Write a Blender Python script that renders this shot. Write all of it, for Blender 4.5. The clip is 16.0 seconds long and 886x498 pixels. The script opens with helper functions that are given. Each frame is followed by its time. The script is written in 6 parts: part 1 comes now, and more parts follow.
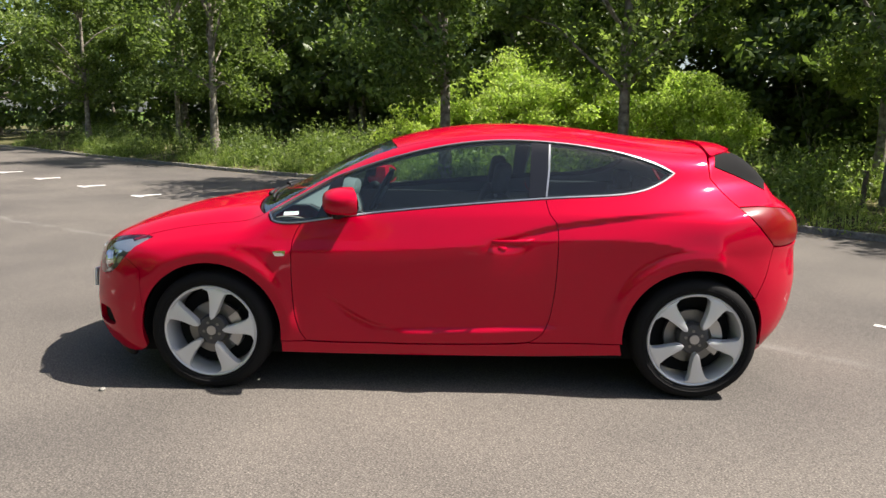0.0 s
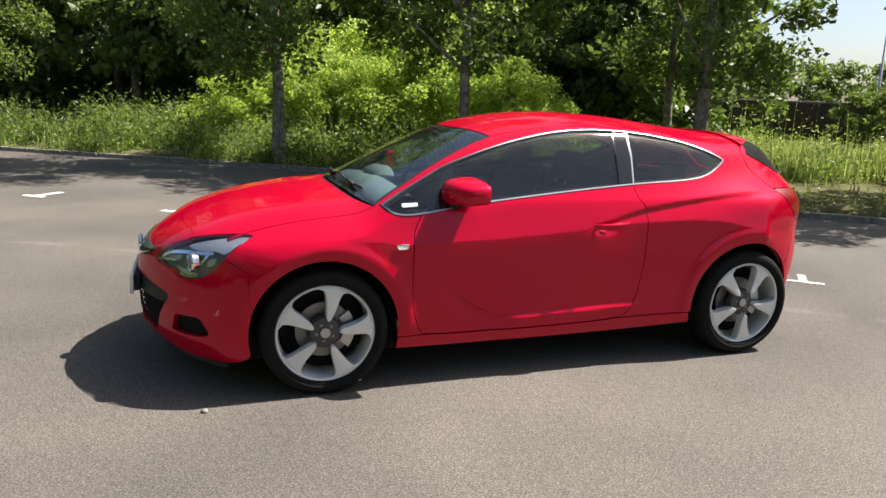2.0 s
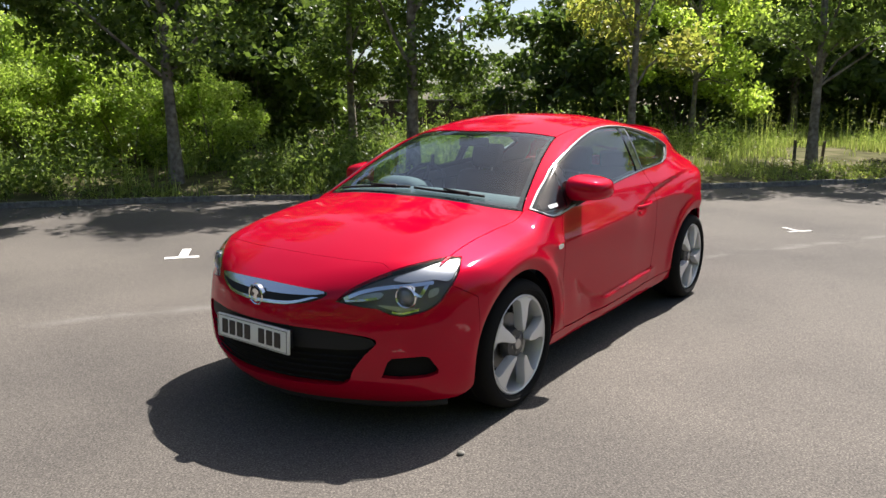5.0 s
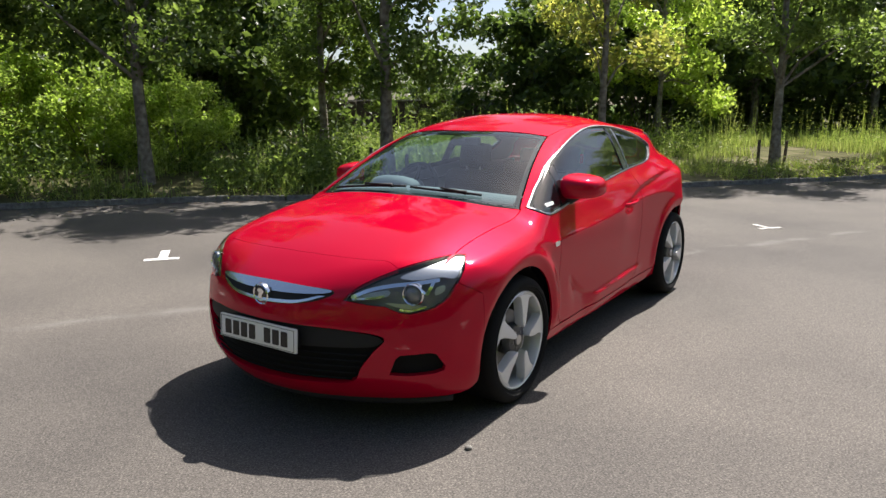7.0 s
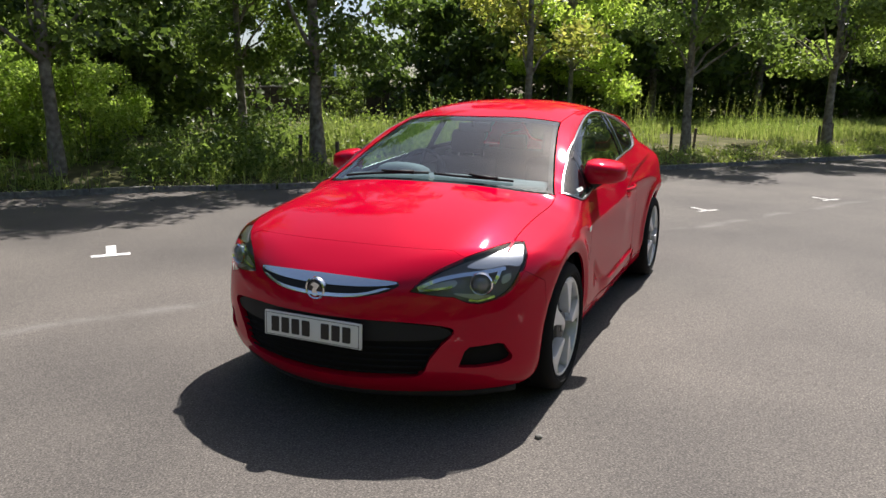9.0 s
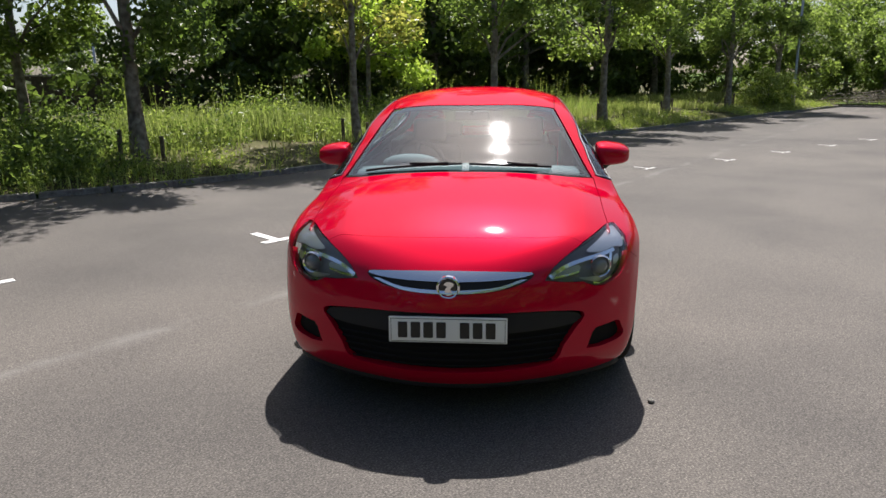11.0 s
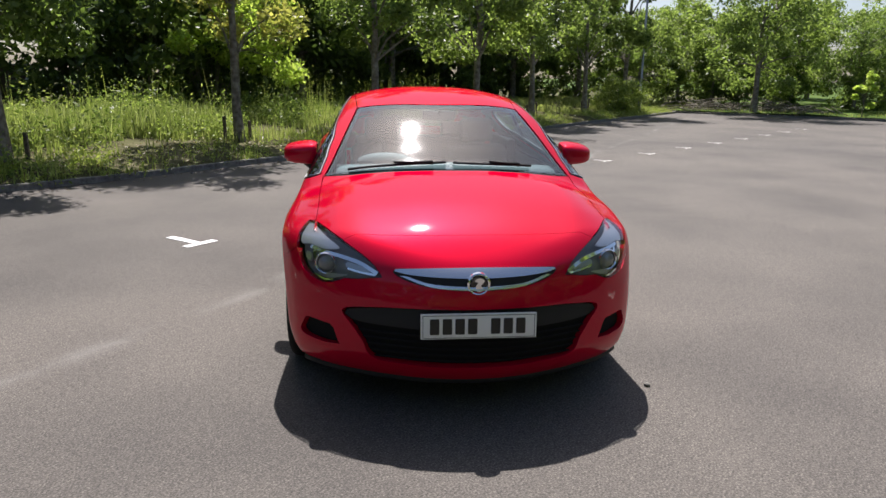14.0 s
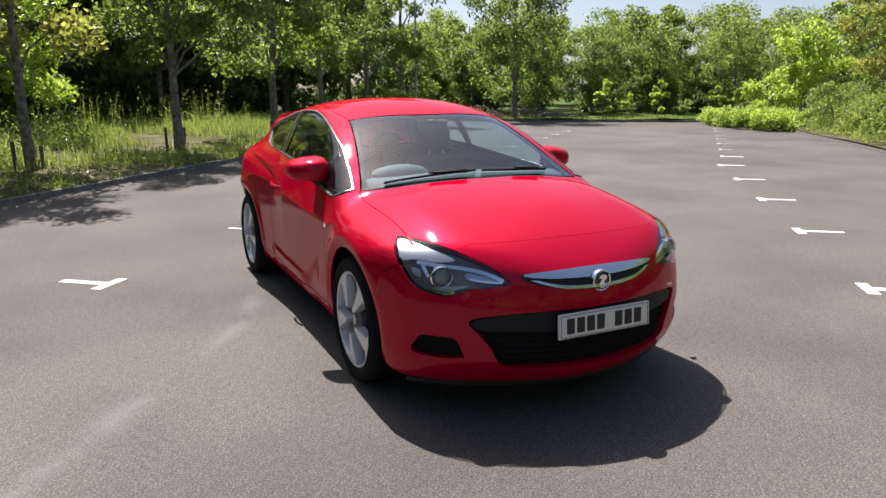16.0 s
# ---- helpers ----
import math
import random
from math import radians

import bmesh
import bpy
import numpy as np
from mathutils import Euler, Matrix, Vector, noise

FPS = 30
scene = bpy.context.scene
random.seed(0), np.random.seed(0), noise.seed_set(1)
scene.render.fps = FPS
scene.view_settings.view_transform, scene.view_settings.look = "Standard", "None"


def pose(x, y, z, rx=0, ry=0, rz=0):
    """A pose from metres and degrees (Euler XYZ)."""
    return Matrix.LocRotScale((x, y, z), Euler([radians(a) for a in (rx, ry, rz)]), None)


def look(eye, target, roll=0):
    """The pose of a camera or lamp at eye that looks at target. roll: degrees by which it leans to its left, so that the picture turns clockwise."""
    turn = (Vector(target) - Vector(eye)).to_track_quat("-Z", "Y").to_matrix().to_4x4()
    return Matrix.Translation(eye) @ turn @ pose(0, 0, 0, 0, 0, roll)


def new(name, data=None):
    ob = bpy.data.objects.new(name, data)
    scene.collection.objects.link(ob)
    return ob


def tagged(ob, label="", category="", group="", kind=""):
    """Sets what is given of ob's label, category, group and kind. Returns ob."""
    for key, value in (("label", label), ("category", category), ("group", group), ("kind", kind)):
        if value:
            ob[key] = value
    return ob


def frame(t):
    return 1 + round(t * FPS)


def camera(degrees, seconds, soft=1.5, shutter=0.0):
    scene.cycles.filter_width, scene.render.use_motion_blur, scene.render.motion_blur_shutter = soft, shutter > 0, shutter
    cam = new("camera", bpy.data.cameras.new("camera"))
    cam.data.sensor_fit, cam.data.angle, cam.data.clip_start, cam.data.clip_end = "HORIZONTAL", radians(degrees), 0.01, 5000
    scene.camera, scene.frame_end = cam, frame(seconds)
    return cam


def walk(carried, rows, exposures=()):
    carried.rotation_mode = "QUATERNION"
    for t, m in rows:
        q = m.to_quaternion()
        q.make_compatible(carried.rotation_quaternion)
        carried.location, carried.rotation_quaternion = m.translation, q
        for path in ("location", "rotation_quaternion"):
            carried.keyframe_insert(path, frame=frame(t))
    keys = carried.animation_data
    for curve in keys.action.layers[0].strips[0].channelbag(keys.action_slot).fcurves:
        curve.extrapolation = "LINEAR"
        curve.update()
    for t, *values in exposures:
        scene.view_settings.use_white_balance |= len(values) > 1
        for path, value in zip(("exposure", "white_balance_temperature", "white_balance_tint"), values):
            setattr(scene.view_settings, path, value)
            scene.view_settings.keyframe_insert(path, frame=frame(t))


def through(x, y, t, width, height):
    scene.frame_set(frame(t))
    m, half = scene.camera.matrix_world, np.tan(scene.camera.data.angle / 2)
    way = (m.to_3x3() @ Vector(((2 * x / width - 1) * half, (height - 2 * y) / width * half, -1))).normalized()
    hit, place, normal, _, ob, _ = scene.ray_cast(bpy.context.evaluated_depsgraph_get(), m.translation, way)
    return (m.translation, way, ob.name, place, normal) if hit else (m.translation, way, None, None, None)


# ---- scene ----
cam = camera(63.8, 16.0)
PATH = [
    (0, (0.031, -4.691, 1.551), (-0.038, -2.728, 1.177), 0.5),
    (0.5, (-0.332, -4.661, 1.571), (-0.212, -2.7, 1.193), -0.5),
    (1, (-0.845, -4.708, 1.573), (-0.593, -2.76, 1.196), 1.1),
    (1.5, (-1.343, -4.672, 1.584), (-0.919, -2.76, 1.18), 1.5),
    (2, (-1.984, -4.447, 1.591), (-1.351, -2.599, 1.164), 2.0),
    (2.5, (-2.573, -4.272, 1.611), (-1.744, -2.504, 1.177), 1.1),
    (3, (-3.036, -3.971, 1.589), (-2.04, -2.287, 1.174), 0.7),
    (3.5, (-3.477, -3.638, 1.57), (-2.329, -2.054, 1.156), 1.0),
    (4, (-3.846, -3.31, 1.594), (-2.537, -1.857, 1.178), 1.3),
    (4.5, (-4.149, -2.941, 1.549), (-2.695, -1.625, 1.156), 0.2),
    (5, (-4.447, -2.699, 1.559), (-2.88, -1.522, 1.161), -0.3),
    (5.3, (-4.559, -2.604, 1.559), (-2.949, -1.486, 1.161), -0.2),
    (6, (-4.592, -2.576, 1.559), (-2.97, -1.476, 1.161), -0.2),
    (7.5, (-4.603, -2.567, 1.559), (-2.977, -1.473, 1.161), -0.2),
    (8, (-4.658, -2.483, 1.549), (-3.014, -1.415, 1.156), 0.4),
    (8.5, (-4.756, -2.205, 1.544), (-3.056, -1.234, 1.138), -0.4),
    (9, (-4.906, -1.849, 1.541), (-3.14, -1.014, 1.11), 0.2),
    (9.5, (-5.097, -1.421, 1.55), (-3.28, -0.715, 1.102), -1.2),
    (10, (-5.176, -0.994, 1.532), (-3.304, -0.453, 1.079), -1.9),
    (10.2, (-5.23, -0.838, 1.554), (-3.34, -0.356, 1.114), -1.1),
    (10.7, (-5.303, -0.448, 1.575), (-3.378, -0.165, 1.112), -0.8),
    (11.3, (-5.355, -0.172, 1.59), (-3.418, -0.031, 1.111), -0.5),
    (11.9, (-5.376, -0.058, 1.596), (-3.438, 0.023, 1.11), -0.4),
    (12.5, (-5.382, -0.026, 1.598), (-3.444, 0.039, 1.11), -0.4),
    (13, (-5.417, 0.013, 1.6), (-3.476, 0.053, 1.118), 0.2),
    (13.5, (-5.422, 0.157, 1.584), (-3.479, 0.133, 1.112), 0.7),
    (14, (-5.359, 0.5, 1.574), (-3.427, 0.284, 1.101), 0.9),
    (14.5, (-5.324, 0.921, 1.555), (-3.414, 0.529, 1.109), 1.4),
    (15, (-5.239, 1.358, 1.561), (-3.364, 0.82, 1.117), 1.2),
    (15.5, (-5.05, 1.738, 1.554), (-3.223, 1.056, 1.111), 0.2),
    (16, (-4.902, 2.083, 1.542), (-3.15, 1.221, 1.107), -0.3),
]
walk(cam, [(t, look(eye, target, roll)) for t, eye, target, roll in PATH],
     [(0.0, 1.30, 6850, 9), (3.5, 1.19, 6750, 9), (5.0, 1.11, 6650, 9), (9.0, 0.90, 6500, 10), (10.0, 0.82, 6450, 10), (12.5, 0.80, 6400, 10), (14.0, 0.82, 6400, 12), (16.0, 0.95, 6450, 13)])


# ---- world and sun ----
SUN_ELEV, SUN_AZ = 57.0, -1.0          # degrees; azimuth from +x
w = bpy.data.worlds.new("sky")
scene.world = w
w.use_nodes = True
nt = w.node_tree
bg = nt.nodes["Background"]
sky = nt.nodes.new("ShaderNodeTexSky")
sky.sky_type, sky.sun_disc = "NISHITA", False
sky.sun_elevation, sky.sun_rotation = radians(SUN_ELEV), radians(90 - SUN_AZ)
sky.air_density, sky.dust_density = 0.8, 2.0
nt.links.new(sky.outputs[0], bg.inputs[0])
bg.inputs[1].default_value = 0.075
sun = new("sun", bpy.data.lights.new("sun", "SUN"))
sun.data.energy, sun.data.angle, sun.data.color = 5.0, radians(0.53), (1.0, 0.945, 0.905)
sun.matrix_world = look((40 * math.cos(radians(SUN_ELEV)), 40 * math.sin(radians(SUN_AZ)), 40 * math.sin(radians(SUN_ELEV))), (0, 0, 0))

# ---- materials ----


def mat(name, color=(0.5, 0.5, 0.5), rough=0.5, metal=0.0, spec=0.5, coat=0.0, coat_rough=0.03):
    m = bpy.data.materials.new(name)
    m.use_nodes = True
    b = m.node_tree.nodes["Principled BSDF"]
    b.inputs["Base Color"].default_value = (*color, 1)
    b.inputs["Roughness"].default_value = rough
    b.inputs["Metallic"].default_value = metal
    b.inputs["Specular IOR Level"].default_value = spec
    b.inputs["Coat Weight"].default_value = coat
    b.inputs["Coat Roughness"].default_value = coat_rough
    return m


def node(m, kind, **values):
    n = m.node_tree.nodes.new(kind)
    for k, v in values.items():
        if k in n.inputs:
            n.inputs[k].default_value = v
    return n


def ramp(m, src, stops):
    r = m.node_tree.nodes.new("ShaderNodeValToRGB")
    e = r.color_ramp.elements
    while len(e) < len(stops):
        e.new(0.5)
    for el, (p, c) in zip(e, stops):
        el.position, el.color = p, (*c, 1)
    m.node_tree.links.new(src, r.inputs[0])
    return r


def speckle(m, scale, stops, detail=4.0, bump=0.0, distance=0.002, kind="ShaderNodeTexNoise", coords="Object"):
    """Colour by noise, with relief of the same grain."""
    t = m.node_tree
    b = t.nodes["Principled BSDF"]
    co = t.nodes.new("ShaderNodeTexCoord")
    n = t.nodes.new(kind)
    n.inputs["Scale"].default_value = scale
    if "Detail" in n.inputs:
        n.inputs["Detail"].default_value = detail
    t.links.new(co.outputs[coords], n.inputs["Vector"])
    r = ramp(m, n.outputs[0], stops)
    t.links.new(r.outputs[0], b.inputs["Base Color"])
    if bump:
        bp = t.nodes.new("ShaderNodeBump")
        bp.inputs["Strength"].default_value, bp.inputs["Distance"].default_value = bump, distance
        t.links.new(n.outputs[0], bp.inputs["Height"])
        t.links.new(bp.outputs[0], b.inputs["Normal"])
    return r


def mix_by(m, a, b, fac, mode="MIX"):
    x = m.node_tree.nodes.new("ShaderNodeMix")
    x.data_type, x.blend_type = "RGBA", mode
    for src, i in ((fac, 0), (a, 6), (b, 7)):
        if hasattr(src, "is_linked"):
            m.node_tree.links.new(src, x.inputs[i])
        elif i == 0:
            x.inputs[i].default_value = src
        else:
            x.inputs[i].default_value = (*src, 1)
    return x.outputs[2]


PAINT = mat("red_paint", (0.455, 0.0005, 0.023), 0.42, 0.26, 0.0, 0.62, 0.045)
PAINT.node_tree.nodes["Principled BSDF"].inputs["Specular Tint"].default_value = (1.0, 0.25, 0.32, 1)
PAINT.node_tree.nodes["Principled BSDF"].inputs["Coat IOR"].default_value = 1.5
DARK_PAINT = mat("black_gloss", (0.008, 0.008, 0.009), 0.12, 0.0, 0.5, 0.5, 0.03)
PLASTIC = mat("black_plastic", (0.015, 0.015, 0.016), 0.62, spec=0.3)
LINER = mat("wheel_arch_liner", (0.013, 0.013, 0.0135), 0.9, spec=0.1)
RUBBER = mat("tyre_rubber", (0.010, 0.010, 0.0105), 0.8, spec=0.15)
CHROME = mat("chrome", (0.85, 0.86, 0.88), 0.07, 1.0)
CHROME_SOFT = mat("soft_chrome", (0.80, 0.81, 0.83), 0.22, 1.0)
SATIN = mat("satin_metal", (0.45, 0.455, 0.47), 0.33, 1.0)
ALLOY = mat("alloy_silver", (0.66, 0.67, 0.69), 0.34, 0.3, coat=0.6, coat_rough=0.08)
ALLOY_DARK = mat("alloy_grey", (0.07, 0.07, 0.075), 0.45, 0.4)
LAMP_BOWL = mat("lamp_housing", (0.17, 0.172, 0.18), 0.5)
LAMP_SILVER = mat("lamp_reflector", (0.50, 0.51, 0.54), 0.28, 0.75)
STEEL = mat("brake_steel", (0.22, 0.215, 0.21), 0.4, 0.8)
FABRIC = mat("seat_fabric", (0.022, 0.022, 0.025), 0.9, spec=0.2)
TRIM = mat("dash_plastic", (0.12, 0.127, 0.124), 0.75)
PLATE_WHITE = mat("plate_white", (0.78, 0.78, 0.76), 0.3)
PLATE_BLACK = mat("plate_black", (0.012, 0.012, 0.012), 0.4)
PAPER = mat("white_sticker", (0.75, 0.77, 0.76), 0.5)
MIRROR = mat("mirror_glass", (0.9, 0.9, 0.9), 0.02, 1.0)


def glass(name, tint, dust=0.0, base=0.09):
    """A thin pane: clear with a tint, a film of dust coloured blue in place of reflected sky, and a sharp reflection
    that grows to the grazing side.
    """
    m = bpy.data.materials.new(name)
    m.use_nodes = True
    t = m.node_tree
    t.nodes.remove(t.nodes["Principled BSDF"])
    tr, gl, mx, lw, pw, fr = (t.nodes.new(k) for k in ("ShaderNodeBsdfTransparent", "ShaderNodeBsdfGlossy", "ShaderNodeMixShader", "ShaderNodeLayerWeight", "ShaderNodeMath", "ShaderNodeMath"))
    tr.inputs[0].default_value = (*tint, 1)
    gl.inputs["Roughness"].default_value = 0.01
    pw.operation, fr.operation = "POWER", "MULTIPLY_ADD"
    t.links.new(lw.outputs["Facing"], pw.inputs[0])
    pw.inputs[1].default_value = 4.0
    t.links.new(pw.outputs[0], fr.inputs[0])
    fr.inputs[1].default_value, fr.inputs[2].default_value = 1 - base, base
    t.links.new(fr.outputs[0], mx.inputs[0])
    t.links.new(tr.outputs[0], mx.inputs[1])
    halo, shine = t.nodes.new("ShaderNodeBsdfGlossy"), t.nodes.new("ShaderNodeMixShader")
    halo.inputs["Roughness"].default_value = 0.09
    shine.inputs[0].default_value = 0.07
    t.links.new(gl.outputs[0], shine.inputs[1])
    t.links.new(halo.outputs[0], shine.inputs[2])
    t.links.new(shine.outputs[0], mx.inputs[2])
    df, film = t.nodes.new("ShaderNodeBsdfDiffuse"), t.nodes.new("ShaderNodeMixShader")
    # blue-grey sky reflection put into the film's colour
    df.inputs[0].default_value = (0.36, 0.55, 0.66, 1)
    sheen, both_ = t.nodes.new("ShaderNodeBsdfGlossy"), t.nodes.new("ShaderNodeMixShader")
    sheen.inputs["Roughness"].default_value = 0.38
    both_.inputs[0].default_value = 0.02
    t.links.new(df.outputs[0], both_.inputs[1])
    t.links.new(sheen.outputs[0], both_.inputs[2])
    film.inputs[0].default_value = dust
    t.links.new(mx.outputs[0], film.inputs[1])
    t.links.new(both_.outputs[0], film.inputs[2])
    t.links.new(film.outputs[0], t.nodes["Material Output"].inputs[0])
    return m


SCREEN = glass("windscreen_glass", (0.76, 0.93, 0.96), 0.007, 0.11)
PANE = glass("side_glass", (0.70, 0.82, 0.80), 0.004, 0.08)
DARK_PANE = glass("tinted_glass", (0.16, 0.18, 0.18))
CLEAR = glass("lamp_cover", (0.92, 0.94, 0.95), 0.0, 0.05)
TAIL_RED = mat("tail_lamp_red", (0.17, 0.001, 0.005), 0.3, spec=0.3, coat=0.3)
LENS = mat("projector_lens", (0.16, 0.17, 0.19), 0.05, 0.0, 0.8, 1.0)

JOINT_V = 1.37                   # where the joint crosses the bays' axis
ASPHALT = mat("asphalt", (0.14, 0.14, 0.14), 0.85, spec=0.3)
t_ = ASPHALT.node_tree
co_ = t_.nodes.new("ShaderNodeTexCoord")


def noise_of(m, scale, detail=3.0, rough=0.5, vec=None, kind="ShaderNodeTexNoise"):
    n = m.node_tree.nodes.new(kind)
    n.inputs["Scale"].default_value = scale
    if "Detail" in n.inputs:
        n.inputs["Detail"].default_value = detail
    if vec is not None:
        m.node_tree.links.new(vec, n.inputs["Vector"])
    return n


grit = noise_of(ASPHALT, 105.0, 8.0, vec=co_.outputs["Object"])
stones = noise_of(ASPHALT, 120.0, vec=co_.outputs["Object"], kind="ShaderNodeTexVoronoi")
stains = noise_of(ASPHALT, 0.55, 5.0, vec=co_.outputs["Object"])
patches = noise_of(ASPHALT, 0.16, 4.0, vec=co_.outputs["Object"])
g1 = ramp(ASPHALT, grit.outputs[0], [(0.32, (0.045, 0.041, 0.038)), (0.52, (0.080, 0.0735, 0.067)), (0.70, (0.146, 0.135, 0.123))])
g2 = ramp(ASPHALT, stains.outputs[0], [(0.32, (0.74, 0.74, 0.75)), (0.60, (1.07, 1.06, 1.05))])
g3 = ramp(ASPHALT, patches.outputs[0], [(0.38, (0.90, 0.90, 0.90)), (0.60, (1.08, 1.07, 1.05))])
g4 = ramp(ASPHALT, stones.outputs["Color"], [(0.0, (0.58, 0.58, 0.58)), (1.0, (1.38, 1.37, 1.35))])
c1 = mix_by(ASPHALT, g1.outputs[0], g2.outputs[0], 1.0, "MULTIPLY")
c2 = mix_by(ASPHALT, c1, g3.outputs[0], 1.0, "MULTIPLY")
coarse = noise_of(ASPHALT, 26.0, 6.0, vec=co_.outputs["Object"])
g5 = ramp(ASPHALT, coarse.outputs[0], [(0.33, (0.88, 0.88, 0.885)), (0.67, (1.11, 1.105, 1.10))])
c2b = mix_by(ASPHALT, c2, g5.outputs[0], 1.0, "MULTIPLY")
c3 = mix_by(ASPHALT, c2b, g4.outputs[0], 1.0, "MULTIPLY")
sep_ = t_.nodes.new("ShaderNodeSeparateXYZ")
t_.links.new(co_.outputs["Object"], sep_.inputs[0])


def sums(*terms):
    """A weighted sum of values, for lines across the ground."""
    total = None
    for value, weight in terms:
        n = t_.nodes.new("ShaderNodeMath")
        n.operation = "MULTIPLY_ADD"
        n.inputs[1].default_value = weight
        t_.links.new(value, n.inputs[0])
        if total is None:
            n.inputs[2].default_value = 0.0
        else:
            t_.links.new(total, n.inputs[2])
        total = n.outputs[0]
    return total


wobble = noise_of(ASPHALT, 0.9, 4.0, vec=co_.outputs["Object"])
# the old joint between two laid strips, almost along the bays, with pale dust on it
dist_ = sums((sep_.outputs["Y"], 1.0), (sep_.outputs["X"], -0.150), (wobble.outputs[0], 0.55))
joint = ramp(ASPHALT, dist_, [(0.0, (0, 0, 0)), (1.0, (0, 0, 0))])
joint.color_ramp.elements.new(0.5).color = (0, 0, 0, 1)
shift_ = t_.nodes.new("ShaderNodeMath")
shift_.operation = "MULTIPLY_ADD"
shift_.inputs[1].default_value, shift_.inputs[2].default_value = 0.5, 0.5 - 0.5 * JOINT_V
t_.links.new(dist_, shift_.inputs[0])
for l_ in list(joint.inputs[0].links):
    t_.links.remove(l_)
t_.links.new(shift_.outputs[0], joint.inputs[0])
el_ = joint.color_ramp.elements
el_[0].position, el_[1].position, el_[2].position = 0.45, 0.5, 0.56
el_[1].color = (1, 1, 1, 1)
dust_ = ramp(ASPHALT, noise_of(ASPHALT, 2.2, 10.0, vec=co_.outputs["Object"]).outputs[0], [(0.42, (0.0, 0.0, 0.0)), (0.62, (0.36, 0.36, 0.36))])
band_ = mix_by(ASPHALT, joint.outputs[0], dust_.outputs[0], 1.0, "MULTIPLY")
c4 = mix_by(ASPHALT, c3, (0.215, 0.206, 0.195), band_)
t_.links.new(c4, t_.nodes["Principled BSDF"].inputs["Base Color"])
bp_ = t_.nodes.new("ShaderNodeBump")
bp_.inputs["Strength"].default_value, bp_.inputs["Distance"].default_value = 0.12, 0.002
t_.links.new(grit.outputs[0], bp_.inputs["Height"])
t_.links.new(bp_.outputs[0], t_.nodes["Principled BSDF"].inputs["Normal"])

ROAD_WHITE = mat("road_paint", (0.72, 0.71, 0.68), 0.7)
speckle(ROAD_WHITE, 60.0, [(0.30, (0.38, 0.37, 0.35)), (0.42, (0.70, 0.69, 0.66)), (0.8, (0.80, 0.79, 0.76))], bump=0.3)
ROAD_WORN = mat("worn_road_paint", (0.6, 0.59, 0.56), 0.8)
speckle(ROAD_WORN, 26.0, [(0.38, (0.14, 0.13, 0.12)), (0.50, (0.42, 0.41, 0.38)), (0.75, (0.72, 0.71, 0.68))], bump=0.4)
CONCRETE = mat("kerb_concrete", (0.3, 0.29, 0.27), 0.9)
speckle(CONCRETE, 14.0, [(0.3, (0.11, 0.104, 0.09)), (0.6, (0.24, 0.23, 0.205)), (0.8, (0.36, 0.35, 0.32))], bump=0.5, distance=0.004)
SOIL = mat("soil", (0.1, 0.08, 0.05), 0.95, spec=0.1)
speckle(SOIL, 2.2, [(0.3, (0.050, 0.046, 0.022)), (0.5, (0.085, 0.085, 0.035)), (0.72, (0.16, 0.14, 0.085))], detail=8.0, bump=0.8, distance=0.03)
TURF = mat("turf", (0.06, 0.10, 0.02), 0.95, spec=0.1)
speckle(TURF, 1.3, [(0.3, (0.035, 0.060, 0.012)), (0.55, (0.075, 0.125, 0.022)), (0.75, (0.12, 0.16, 0.035))], detail=9.0, bump=0.8, distance=0.04)
BARK = mat("bark", (0.16, 0.13, 0.1), 0.95, spec=0.1)
speckle(BARK, 9.0, [(0.3, (0.09, 0.078, 0.062)), (0.5, (0.20, 0.178, 0.148)), (0.75, (0.34, 0.32, 0.275))], detail=6.0, bump=0.9, distance=0.02)
OLD_WOOD = mat("weathered_stake", (0.10, 0.08, 0.06), 0.9)
speckle(OLD_WOOD, 20.0, [(0.3, (0.05, 0.04, 0.03)), (0.7, (0.17, 0.14, 0.10))], bump=0.5)


def leaf_mat(name, dark, mid, light, through=0.35, gloss=0.8):
    """Leaves that differ one by one, let some light through and shine a little."""
    m = bpy.data.materials.new(name)
    m.use_nodes = True
    t = m.node_tree
    b = t.nodes["Principled BSDF"]
    geo = t.nodes.new("ShaderNodeNewGeometry")
    r = ramp(m, geo.outputs["Random Per Island"], [(0.0, dark), (0.5, mid), (1.0, light)])
    info = t.nodes.new("ShaderNodeObjectInfo")
    tone = ramp(m, info.outputs["Random"], [(0.0, (0.82, 0.86, 0.80)), (1.0, (1.15, 1.12, 1.0))])
    c = mix_by(m, r.outputs[0], tone.outputs[0], 1.0, "MULTIPLY")
    t.links.new(c, b.inputs["Base Color"])
    b.inputs["Roughness"].default_value = 0.42
    b.inputs["Specular IOR Level"].default_value = gloss
    tl, mx = t.nodes.new("ShaderNodeBsdfTranslucent"), t.nodes.new("ShaderNodeMixShader")
    bright = mix_by(m, c, (1.40, 1.48, 0.85), 1.0, "MULTIPLY")
    t.links.new(bright, tl.inputs[0])
    mx.inputs[0].default_value = through
    t.links.new(b.outputs[0], mx.inputs[1])
    t.links.new(tl.outputs[0], mx.inputs[2])
    t.links.new(mx.outputs[0], t.nodes["Material Output"].inputs[0])
    return m


